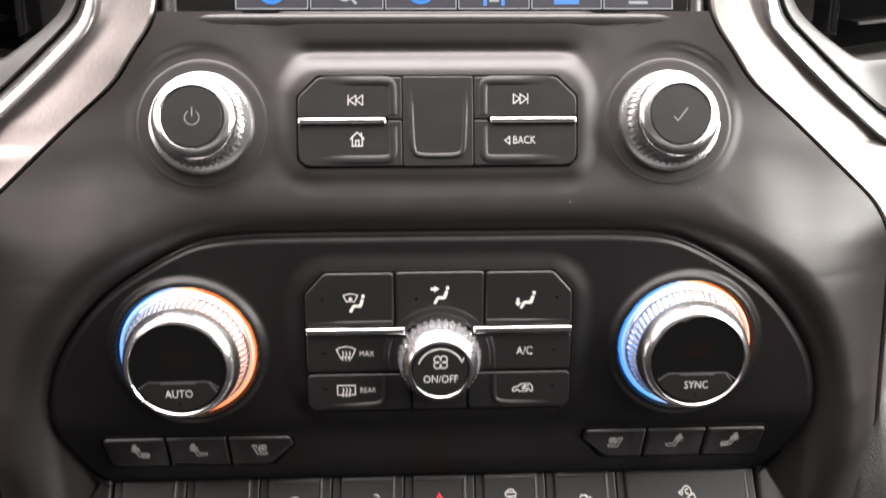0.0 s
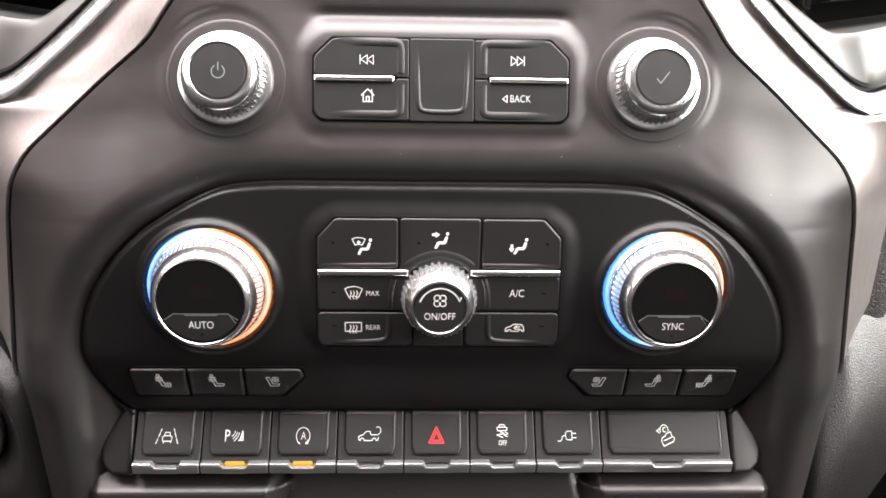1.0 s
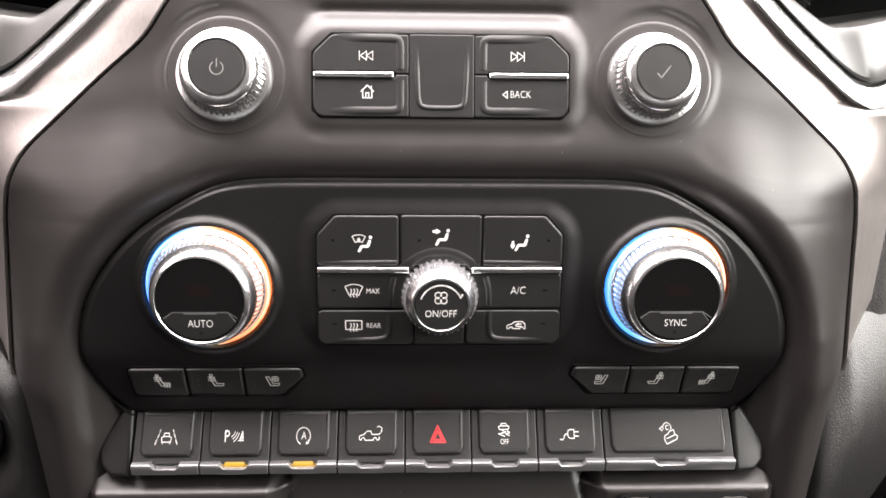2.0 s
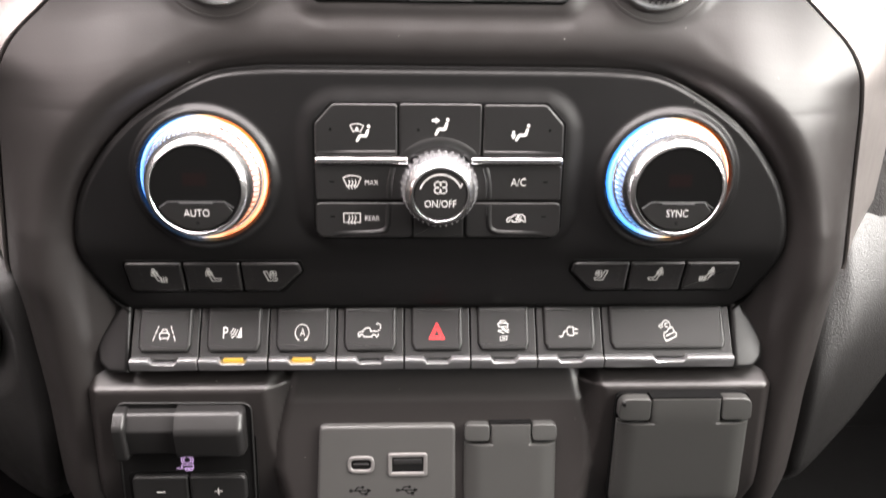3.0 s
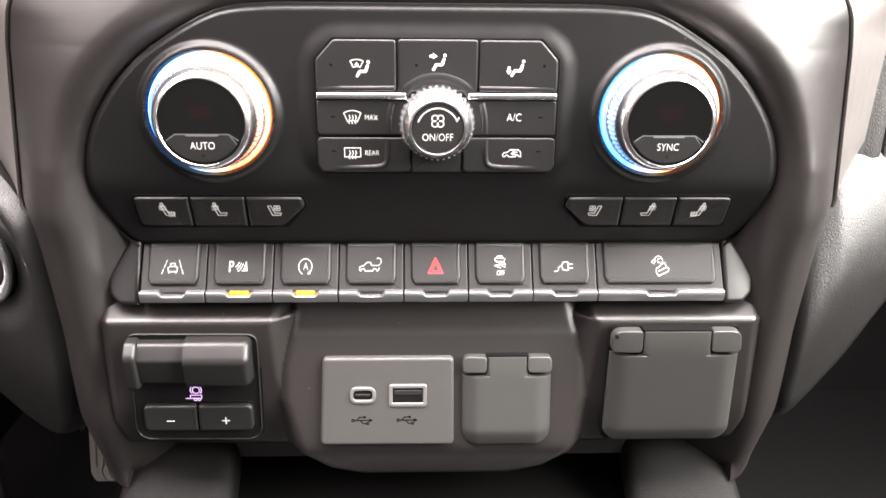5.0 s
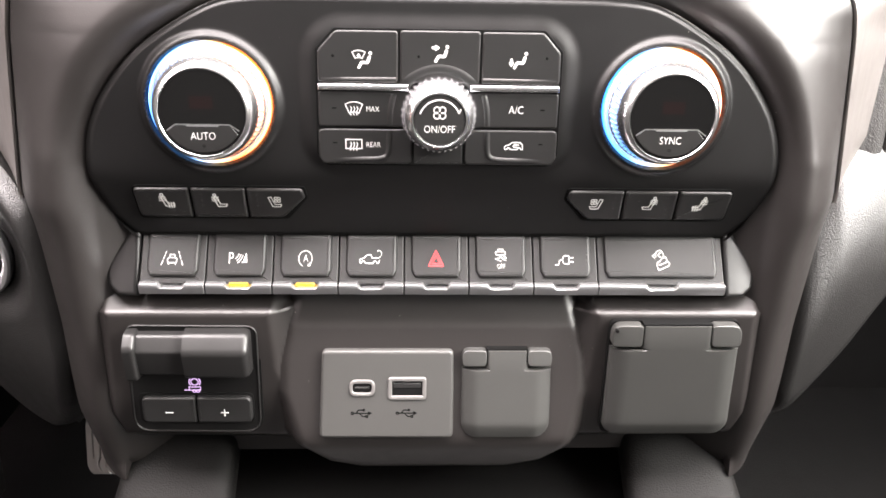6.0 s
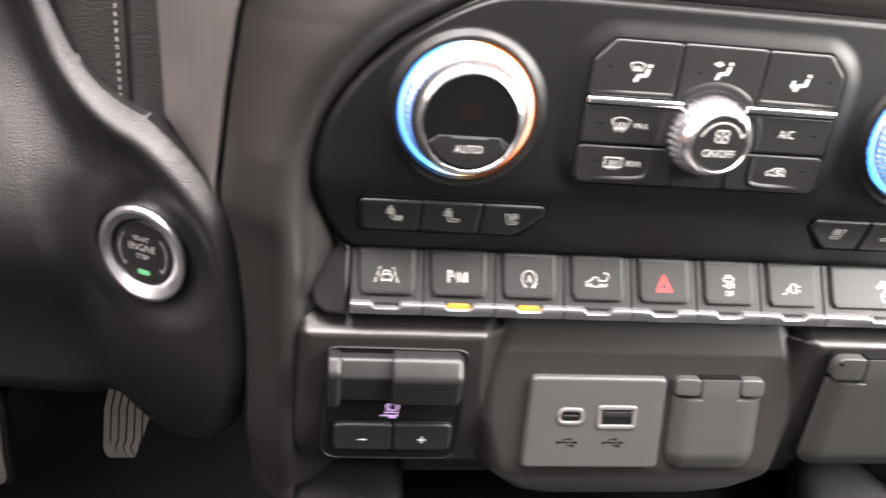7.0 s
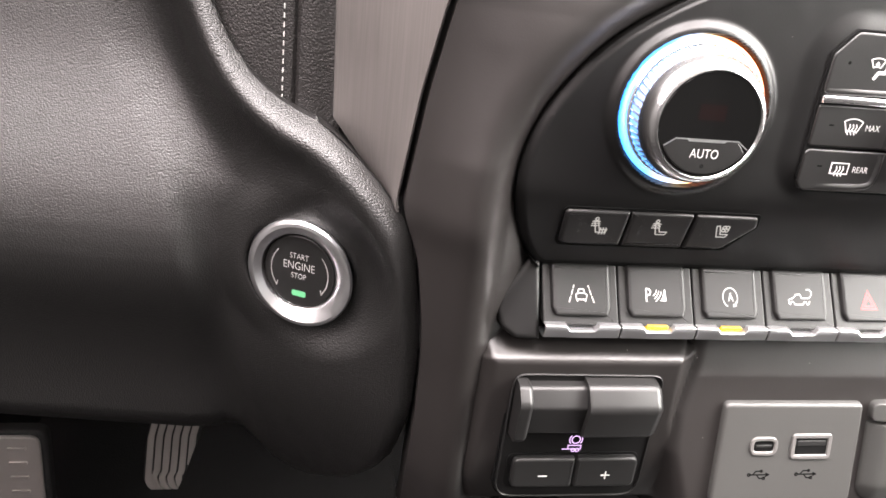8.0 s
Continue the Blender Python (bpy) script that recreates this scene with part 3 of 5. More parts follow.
def temperature_knob(u, v, words, guide, cone):
    knob = part("temperature_knob", lathe([(23.0, -3), (23.2, 2.4), (22.7, 3.2), (22.3, 3.4)], u, v, 96, close=False), FROST, climate, "clear and chrome fluted temperature knob with a lit foot")
    part("lit_cone", lathe([(21.9, 3.0), (20.4, 9.4)], u, v, 96, close=False), cone, knob, "clear cone lit blue and red")
    part("teeth", teeth(u, v, 60, 3.2, 22.4, 9.2, 21.0, 0.9), FROST, knob, "bright slanted flutes")
    part("light_ring", lathe([(24.6, -3), (24.8, 0.8), (24.5, 2.0), (23.6, 2.8), (23.2, 2.6), (23.0, 1.0)], u, v, 96, close=False), guide, knob, "translucent ring lit blue and red")
    fu, fv = u * 1.004, v - 0.6
    part("chrome_collar", lathe([(20.2, 8.0), (20.9, 8.6), (20.8, 9.6), (20.2, 11.8), (19.4, 13.8), (18.3, 15.4), (17.3, 15.8), (16.8, 15.2)], fu, fv, 96, close=False), COLLAR, knob)
    part("display_face", lathe([(16.9, 12), (16.9, 15.2), (16.6, 15.5)], fu, fv, 72), GLOSS, knob, "glossy black round display, dark")
    low = [(fu + 16.0 * math.cos(radians(a)), fv + 16.0 * math.sin(radians(a))) for a in range(208, 333, 6)]
    low += [(fu + 10.5, fv - 4.6), (fu - 10.5, fv - 4.6)]
    b = part("push_button", prism(low, 14.0, 16.0, 0.35), BUTTON, knob)
    lip = [[(fu - 14.0, fv - 7.0), (fu - 10.6, fv - 4.6), (fu + 10.6, fv - 4.6), (fu + 14.0, fv - 7.0)]]
    lip += [[(fu - 6.4, fv - 4.9), (fu + 6.4, fv - 4.9)], [(fu - 6.0, fv - 5.2), (fu + 6.0, fv - 5.2)]]
    part("edge_line", strokes(lip, 0, 0, 15.95, 0.35), SATIN, knob, fix=False)
    letter_part(words, 4.3, fu, fv - 9.3, 16.0, knob)
    part("indicator_dot", frame_ring(arc(fu, fv - 13.2, 0.6, 0, 330, 11), 0.25, 15.5, 16.05, 0.05), DARK, knob)
    part("display_segment", prism(box2(fu - 4.5, fv + 1.5, fu + 4.5, fv + 6.5), 15.3, 15.56, 0), DIM, knob, "faint red unlit digits")


DIM = glow("dim_red_segments", (0.6, 0.05, 0.03), 0.006, (0.005, 0.004, 0.004))
DIM.node_tree.nodes["Principled BSDF"].inputs["Roughness"].default_value = 0.07
temperature_knob(-92.4, 3.2, "AUTO", light_guide("light_guide_driver", -92.4, 1.8), light_guide("lit_cone_driver", -92.4, 0.9))
temperature_knob(92.4, 3.2, "SYNC", light_guide("light_guide_passenger", 92.4, 1.8), light_guide("lit_cone_passenger", 92.4, 0.9))

fan = part("fan_knob", lathe([(15.4, -3), (15.8, 2.0), (15.4, 4.5), (13.7, 10.8)], 0, 0, 144, flute=fluted(36, 0.06, (1, 2, 3), 144)), FROST, climate, "knurled bright chrome fan knob")
part("chrome_collar", lathe([(13.6, 9.5), (13.8, 10.5), (12.6, 13.2), (11.4, 14.8), (10.6, 15.0), (10.1, 14.2)], 0, 0.3, 80, close=False), COLLAR, fan)
part("cap", lathe([(10.2, 11), (10.2, 14.2), (9.8, 14.7)], 0, 0.3, 60), BUTTON, fan, "black cap with white lettering")
letter_part("ON/OFF", 4.2, 0, -3.3, 14.75, fan)
blades = []
for a in (45, 135, 225, 315):
    c, s = math.cos(radians(a)), math.sin(radians(a))
    blades.append(arc(1.55 * c, 1.55 * s, 1.25, a - 150, a + 150, 12))
lever_print(blades, 0, 3.4, 14.75, fan, width=0.42)
lever_print([arc(0, 0.3, 8.2, 160, 22, 18), [(7.0, 4.6), (7.6, 3.4), (8.3, 4.8)]], 0, 0, 14.75, fan, width=0.55)


# seat heater keys, each row with a cut outer corner
def seat_key(poly, symbol, u, radii, side=1):
    k = part("seat_key", prism(rounded(poly, radii, 5), -6, 1.9, 1.3), BUTTON, climate, "", seat_lean)
    for dv in (-2.6, 0.2, 3.0):
        part("indicator_dot", frame_ring(arc(u + math.copysign(7.4, u) * side, -39.2 + dv, 0.55, 0, 330, 11), 0.22, 1.2, 1.98, 0.05), KEY, k, "", seat_lean)
    lever_print(symbol, u, -39.6, 1.9, k, width=0.36, size=0.84, warp=seat_lean)
    return k


def seat_lines(s, cushion_heat, back_heat, fan_mark):
    """A seat in outline with heat waves across its back and cushion, or with a fan over it."""
    lines = [[(-2.9, 2.6), (-1.1, -3.0), (2.9, -3.0), (3.5, -1.6), (0.2, -1.6), (-1.4, 2.8), (-2.9, 2.6)]]
    if back_heat:
        lines += [arc(-2.2, 3.8, 0.7, 0, 360, 8)]
        lines += [[(-3.8, y), (-3.1, y + 0.3), (-2.2, y - 0.1), (-1.3, y + 0.3), (-0.4, y)] for y in (2.4, 1.3, 0.2)]
    if cushion_heat:
        lines += [[(x, -0.7), (x + 0.3, -1.5), (x - 0.1, -2.3), (x + 0.3, -3.1), (x, -3.9)] for x in (0.5, 1.7, 2.9)]
    if fan_mark:
        lines += [arc(1.6 + 0.95 * math.cos(radians(a)), 1.3 + 0.95 * math.sin(radians(a)), 0.85, a - 150, a + 150, 10) for a in (45, 135, 225, 315)]
    return [[(s * x, y) for x, y in line] for line in lines]


for s in (-1, 1):
    part("backing", prism(rounded([(s * 64.5, -49.0), (s * 128.6, -49.0), (s * 129.6, -32.2), (s * 56.2, -32.2), (s * 55.4, -38.0)], [3, 3, 3, 2, 2]), -6, 0.5, 0.2), DARK, climate, "", seat_lean)
    seat_key([(s * 105.0 + s * G, -48.0), (s * 127.8, -48.0), (s * 128.6, -33.2), (s * 105.0 + s * G, -33.2)], seat_lines(-s, True, True, False), s * 115.0, [1.0, 3.0, 2.0, 1.0])
    seat_key([(s * 81.4 + s * G, -48.0), (s * 105.0 - s * G, -48.0), (s * 105.0 - s * G, -33.2), (s * 81.4 + s * G, -33.2)], seat_lines(-s, False, True, False), s * 92.8, 1.0)
    seat_key([(s * 66.5, -48.0), (s * 81.4 - s * G, -48.0), (s * 81.4 - s * G, -33.2), (s * 57.4, -33.2), (s * 56.4, -37.6)], seat_lines(-s, False, False, True), s * 69.6, [4.5, 1.0, 1.0, 2.0, 2.0])


# ---------------------------------------------------------------- audio controls
def lean(u, v, w):
    return u, v, w - 0.24 * (v - 86)


audio = thing("audio_control_panel", "dark grey audio button panel with chrome strips", "control panel", (0, 86, -12))
AW = -7.0
part("backing", prism(rounded([(-46.8, 70.2), (46.8, 70.2), (50.1, 73.2), (50.1, 95.0), (42.6, 102.1), (-42.6, 102.1), (-50.1, 95.0), (-50.1, 73.2)], 2.2), -13, AW - 0.75, 0.3), DARK, audio, "", lean)
left = [
    ([(-49.3, 88.0), (-18.2, 88.0), (-17.4, 87.0), (-12.8, 87.0), (-12.8, 101.3), (-42.0, 101.3), (-49.3, 94.5)], [1.0, 0.6, 0.6, 0.8, 1.0, 3.4, 3.4]),
    ([(-49.3, 71.0), (-12.8, 71.0), (-12.8, 86.6), (-17.4, 86.6), (-18.2, 85.3), (-49.3, 85.3)], [5.0, 1.0, 0.8, 0.6, 0.6, 1.0]),
]
audio_keys = []


for s in (1, -1):
    for i, (p, radii) in enumerate(left):
        p = [(s * x, y) for x, y in p]
        k = part("audio_key", prism(rounded(p, radii, 5), -12, AW, 0.45), KEY, audio, "", lean)
        audio_keys.append(k)
        if i == 0:
            line = [(-16.0, 88.8), (-16.0, 93), (-16.0, 99.0), (-17.6, 100.0), (-24, 100.0), (-32, 100.0), (-40, 100.0)]
        else:
            line = [(-16.0, 84.6), (-16.0, 79), (-16.0, 74.6), (-17.8, 73.2), (-24, 73.2), (-34, 73.2), (-45, 73.2)]
        part("key_ridge", ridge(eased([(s * x, y) for x, y in line], 3), 1.7, 0.5, AW, (0.8, 0.0)), KEY, k, "", lean)
pad = part("centre_pad", prism(rounded(box2(-12.45, 70.8, 12.45, 101.6), 1.0), -14, AW, 0.4), KEY, audio, "", lean)
shield = eased([(9.8, 99), (9.6, 90), (9.3, 82), (8.9, 76), (7.0, 74.5), (0, 74.3), (-7.0, 74.5), (-8.9, 76), (-9.3, 82), (-9.6, 90), (-9.8, 99)], 3)
half_way = len(shield) // 2
for piece in (shield[:half_way + 1][::-1], shield[half_way:]):
    part("pad_edge", ridge(piece, 1.1, 0.5, AW, (1.0, 0.0)), KEY, pad, "", lean)
for s in (-1, 1):
    part("chrome_strip", prism(rounded(box2(min(s * 18.4, s * 49.2), 85.5, max(s * 18.4, s * 49.2), 87.7), 0.6), -13, AW + 1.2, 0.7), COLLAR, audio, "thin bright chrome strip", lean)
skip = [[(-2.6, 1.9), (-2.6, -1.9), (0.1, 0), (-2.6, 1.9)], [(0.1, 1.9), (0.1, -1.9), (2.8, 0), (0.1, 1.9)], [(3.2, 1.9), (3.2, -1.9)]]
lever_print([[(-x, y) for x, y in q] for q in skip], -28.8, 93.6, AW, audio_keys[0], mat=PALE_PRINT, width=0.28, size=0.88, warp=lean)
lever_print(skip, 29.1, 93.8, AW, audio_keys[2], mat=PALE_PRINT, width=0.28, size=0.88, warp=lean)
house = [[(-2.6, 0.2), (0, 2.7), (2.6, 0.2)], [(-1.9, 0.6), (-1.9, -2.4), (1.9, -2.4), (1.9, 0.6)], [(-0.6, -2.4), (-0.6, -0.4), (0.6, -0.4), (0.6, -2.4)], [(1.6, 2.4), (1.6, 1.4)]]
lever_print(house, -28.6, 80.2, AW, audio_keys[1], mat=PALE_PRINT, width=0.42, size=0.92, warp=lean)
letter_part("BACK", 3.9, 30.6, 79.6, AW, audio_keys[3], PALE_PRINT, warp=lean)
lever_print([[(-0.9, 0), (0.8, 1.3), (0.8, -1.3), (-0.9, 0)]], 24.6, 79.6, AW, audio_keys[3], mat=PALE_PRINT, width=0.34, warp=lean)


DULL_PRINT = material("dull_grey_print", (0.16, 0.16, 0.155), 0.5, mottling=0.05)


def rotary_knob(s, symbol, label):
    at = (s * 83.4, 85.4, -10.0)
    k = thing("rotary_knob", label, "knob", at, "audio knobs")

    def tip(u, v, w):
        # the axis leans back with the fascia
        c, sn = math.cos(LEAN), math.sin(LEAN)
        dv, dw = v - at[1], w - at[2]
        return u, at[1] + dv * c + dw * sn, at[2] - dv * sn + dw * c
    W = at[2]
    part("surround_ring", lathe([(24.4, W - 1.2), (23.4, W - 0.3), (22.6, W + 0.1), (21.9, W + 0.1), (21.3, W - 0.5), (21.0, W - 1.4), (20.9, W - 4.6)], at[0], at[1], 96, close=False), FASCIA, k, "rolled dark grey surround", tip)
    part("shadow_gap", lathe([(21.1, W - 5.0), (21.1, W - 3.0), (17.5, W - 3.0)], at[0], at[1], 72), DARK, k, "", tip)
    part("foot_ring", lathe([(18.5, W - 4), (18.6, W + 1.2), (17.8, W + 2.6), (16.2, W + 3.2)], at[0], at[1], 90), COLLAR, k, "polished chrome foot", tip)
    part("grip", lathe([(15.8, W + 2), (16.2, W + 3.4), (14.8, W + 10.6)], at[0], at[1], 176, flute=fluted(44, 0.055, (1, 2), 176)), COLLAR, k, "fluted chrome grip", tip)
    part("collar", lathe([(14.4, W + 10.0), (14.6, W + 11.2), (14.0, W + 12.8), (12.6, W + 14.0), (11.0, W + 14.3), (10.4, W + 13.6)], at[0], at[1], 90, close=False), COLLAR, k, "", tip)
    cap = part("cap", lathe([(10.3, W + 10), (10.3, W + 13.7), (9.9, W + 14.1)], at[0], at[1], 60), KEY, k, "dark grey push cap", tip)
    lever_print(symbol, at[0], at[1], W + 14.1, cap, mat=DULL_PRINT, width=0.28, size=0.9, warp=tip)


rotary_knob(-1, [arc(0, -0.2, 2.7, 125, 415, 18), [(0, 3.6), (0, 0.4)]], "chrome volume knob with a power symbol on its cap")
rotary_knob(1, [[(-2.7, -0.6), (-1.2, -2.4), (2.6, 2.4)]], "chrome selector knob with a tick on its cap")


# ---------------------------------------------------------------- toggle switches
EDGES = [-130.4, -101.5, -72.1, -43.1, -14.0, 14.8, 43.8, 73.0, 130.6]


def tilt(u, v, w):
    """The switch faces lean back: their lower edges stand out."""
    return u, v, w - 6.4 + (-67.0 - v) * 0.72


def cut(u0, u1, v0, v1, c=1.8):
    return [(u0 + c * 0.6, v0), (u1 - c * 0.6, v0), (u1, v0 + c), (u1, v1), (u0, v1), (u0, v0 + c)]


hazard = [[(-3.4, -2.6), (3.4, -2.6), (0, 3.3), (-3.4, -2.6)], [(-1.9, -1.75), (1.9, -1.75), (0, 1.5), (-1.9, -1.75)]]
lane = [[(s * x0, y0), (s * x1, y1)] for s in (-1, 1) for x0, y0, x1, y1 in ((4.9, -2.6, 4.2, -0.9), (3.9, -0.2, 3.3, 1.2), (3.1, 1.8, 2.8, 2.6))] + [[(-1.9, -1.8), (-2.2, -0.3), (-1.3, 0.2), (-1.0, 1.4), (1.0, 1.4), (1.3, 0.2), (2.2, -0.3), (1.9, -1.8), (-1.9, -1.8)], [(-1.3, 0.2), (1.3, 0.2)], [(-1.6, -1.9), (-1.6, -2.4)], [(1.6, -1.9), (1.6, -2.4)]]
park = [arc(-2.6, 2.8, r, -58, -18, 5) for r in (3.4, 4.4, 5.4)] + [[(2.2, -1.5), (4.4, -1.5), (4.0, 1.9), (2.9, -1.0)], [(3.0, -1.2), (4.1, 0.9)], [(3.6, -1.2), (4.1, 0.2)]]
stop = [arc(0, 0, 3.1, -65, 245, 22), [(1.3, -2.8), (2.3, -2.6), (2.2, -1.5)], [(1.3, -2.8), (1.5, -2.1)]]
truck = [[(-4.5, -1.7), (-5.2, -1.4), (-5.2, -0.2), (-3.2, 0.4), (-1.8, 1.6), (0.0, 1.6), (0.4, 0.4), (3.2, 0.4)], arc(-3.6, -1.7, 0.9, 0, 180, 6), arc(1.9, -1.7, 0.9, 0, 180, 6), [(-2.7, -1.7), (1.0, -1.7)], [(2.8, -1.7), (3.6, -1.5), (3.9, -0.6)], [(3.6, 0.4), (4.3, 0.9)], [(4.7, 1.3), (4.9, 2.0)], arc(3.6, 1.9, 1.4, 20, 120, 5)]
skid = [[(1.35 * x, y) for x, y in line] for line in [[(-1.5, 1.2), (-1.8, 2.2), (-1.1, 2.6), (-0.8, 3.4), (0.8, 3.4), (1.1, 2.6), (1.8, 2.2), (1.5, 1.2), (-1.5, 1.2)], [(-1.1, 2.5), (1.1, 2.5)], [(-0.6, 0.9), (0.7, 0.2), (-1.8, -0.4), (0.2, -1.3)], [(1.2, 0.7), (2.0, 0.0), (0.6, -0.4), (1.8, -1.0)]]]
plug = [[(-4.8, -2.0), (-3.6, -2.1), (-2.9, -1.4), (-2.8, -0.6), (-2.0, 0.0), (-1.2, 0.0)], [(-1.2, 0.0), (-0.9, 1.2), (-0.2, 1.6), (1.8, 1.6), (1.8, -1.6), (-0.2, -1.6), (-0.9, -1.2), (-1.2, 0.0)], [(1.8, 0.8), (3.8, 0.8)], [(1.8, -0.8), (3.8, -0.8)]]
hill = [arc(-0.4, 2.0, 1.9, -20, 200, 12), [(-3.9, 1.7), (-2.6, 2.5)], [(-3.9, 1.7), (-2.7, 0.9)], arc(-0.2, 2.1, 0.8, 60, 300, 7), [(-1.9, -2.4), (-1.6, -0.9), (-0.2, -0.3), (0.6, 0.7), (2.6, 1.3), (3.0, -0.3), (4.2, -1.0), (3.8, -2.2), (-1.0, -4.0), (-1.9, -2.4)], [(-0.8, -2.0), (2.9, -0.7)]]
SYMBOLS = [(lane, "lane assist toggle switch, black with chrome lip"), (park, "parking sensor toggle switch with lit amber lamp"), (stop, "engine stop-start toggle switch with lit amber lamp"), (truck, "tailgate toggle switch, black with chrome lip"), (hazard, "hazard toggle switch with red triangle"), (skid, "traction control toggle switch, black with chrome lip"), (plug, "power outlet toggle switch, black with chrome lip"), (hill, "wide hill descent toggle switch with chrome lip")]


def toggle(i):
    u0, u1 = EDGES[i] + 0.3, EDGES[i + 1] - 0.3
    mid = (u0 + u1) / 2
    symbol, label = SYMBOLS[i]
    t_ = thing("toggle_switch", label, "switch", (mid, -70, -8), "row of toggle switches")
    part("body", prism(rounded(box2(u0, -77.0, u1, -57.5), 0.6), -9, 0, 0.5), KEY, t_, "", tilt)
    pad = part("key_pad", prism(rounded(cut(u0 + 3.2, u1 - 3.2, -73.6, -58.0, 2.2), 1.2), -0.5, 1.9, 1.1, draft=0.7), KEY, t_, "raised trapezoid key", tilt)
    n = 6.2 if i < 7 else 7.5
    stops = [u0, u0 + 0.3, mid - n, mid - n + 1.7, mid + n - 1.7, mid + n, u1 - 0.3, u1]
    tops = [-76.2, -75.9, -75.9, -77.8, -77.8, -75.9, -75.9, -76.2]
    rows = []
    for t, w in ((0, -6), (0, 2.3), (0.06, 2.9), (0.14, 3.1), (0.4, 3.05), (0.7, 2.8), (0.9, 2.5), (0.97, 2.0), (1, 1.0), (1, -6)):
        rows.append([(a, b + (-81.3 - b) * t, w - (0.4 if k in (0, 7) else 0)) for k, (a, b) in enumerate(zip(stops, tops))])
    part("chrome_lip", grid(rows), SATIN, t_, "satin chrome lower lip")
    lit = i in (1, 2)
    part("indicator_lamp", prism(rounded(box2(mid - n + 2.0, -77.5, mid + n - 2.0, -76.2), 0.6), -6, 1.6 if lit else 0.6, 0.3), AMBER if lit else KEY, t_, "lit amber lamp" if lit else "unlit dark lamp")
    lift = -0.2 if i != 5 else 0.4
    part("symbol", strokes(symbol, mid + (-0.2 if i != 1 else -0.9), -66.6 + lift, 1.9, 0.5 if i == 4 else 0.29, 0.95), RED_PRINT if i == 4 else PRINT, pad, "red triangle" if i == 4 else "white symbol", tilt, fix=False)
    if i == 1:
        part("lettering", lettering("P", 6.0, mid - 3.7, -66.9, 1.9, bold=-0.004), PRINT, pad, "", tilt, fix=False)
    if i == 2:
        part("lettering", lettering("A", 4.0, mid, -66.8, 1.9), PRINT, pad, "", tilt, fix=False)
    if i == 5:
        part("lettering", lettering("OFF", 2.6, mid, -69.4, 1.9), PRINT, pad, "", tilt, fix=False)


for i in range(8):
    toggle(i)
for s in (-1, 1):
    e = [(130.9, -82.8), (140.0, -83.0), (145.0, -80.0), (146.8, -74.0), (145.4, -69.6), (135.6, -56.6), (130.9, -56.4)]
    solo("switch_end_cap", prism(rounded([(s * x, y) for x, y in e], [0, 3.5, 3.5, 3.5, 2.5, 1.5, 0], 6), -16, 2.2, 2.0), BEZEL, "rounded dark grey plastic end cap of the switch row", "end cap", (s * 136, -70, -8), lambda u, v, w: (u, v, w - 8.4 + (-67.0 - v) * 0.52 - 0.016 * max(0, abs(u) - 131) ** 2), group="switch row end caps")


# ---------------------------------------------------------------- lower panel
POD = [(74.0, -90.5), (146.5, -90.5), (149.5, -146.0), (146.0, -158.0), (60.0, -160.0), (72.0, -119.0)]
MIDDLE = [(-62, -78), (62, -78), (71.0, -115), (71.5, -131), (65, -158), (53, -172), (37, -178), (-35, -178), (-50, -172.5), (-63.5, -157), (-71.5, -131), (-71.0, -115)]


def lower_w(u, v, dp, dm):
    """The pods stand on both sides, with sloping inner walls; the middle leans back and has a chin that turns under."""
    r = 2.0
    steep = 0.95 + 0.9 * smooth01((v + 91.5) / 2.0)
    pod = 1.0 + 0.05 * (v + 122) - 0.006 * max(0.0, -132 - v) ** 2
    pod -= 0.0 if dp < -r else (dp + r) ** 2 * 0.16 if dp < 0 else 0.64 + dp * steep
    mid = 3.2 + 0.22 * (-128 - v) if v < -100 else -2.96 - 0.42 * (v + 100)
    mid -= 0.8 * 2.0 * math.log(1 + math.exp((-156 - v) / 2.0))
    mid -= 0.0 if dm < -5 else (dm + 5) ** 2 * 0.10 if dm < 0 else 2.5 + dm * 1.6
    h = 0.4
    top = max(pod, mid)
    return max(-26.0, top + h * math.log(math.exp((pod - top) / h) + math.exp((mid - top) / h)) * 0.6)


def build_lower():
    rows = []
    us = np.linspace(-152.0, 152.0, 361)
    for v in np.arange(-182, -76.5, 0.85):
        at = np.full(len(us), v)
        dp, dm = outline_distance(POD, np.abs(us), at), outline_distance(MIDDLE, us, at)
        rows.append([(float(u), float(v), lower_w(float(u), float(v), float(a), float(b))) for u, a, b in zip(us, dp, dm)])
    solo("lower_console_panel", grid(rows), FASCIA, "satin dark grey lower dashboard panel under the switches", "panel", kind="structure")


build_lower()

# trailer brake controller
brake = thing("trailer_brake_controller", "black trailer brake controller with sliding lever", "brake controller", (-109, -122, 5))
outline = rounded([(-139.6, -151.6), (-80.8, -152.2), (-80.0, -96.4), (-138.4, -96.0)], [8, 8, 5, 5], 6)
part("faceplate", prism(outline, -8, 2.4, 0.6), BEZEL, brake)
part("rim", frame_ring(outline, 0.7, -4.0, 3.0, 0.3), KEY, brake)
part("shadow_gap", frame_ring(inset(outline, -0.9), 0.9, -6.0, 1.4, 0.1), DARK, brake)


def bar_along(profile, u0, u1, bevel):
    """A bar that runs along u, with its cross-section given in (v, w)."""
    bm = prism(profile, u0, u1, bevel)
    for vert in bm.verts:
        vert.co = (vert.co.z, vert.co.x, vert.co.y)
    return bm


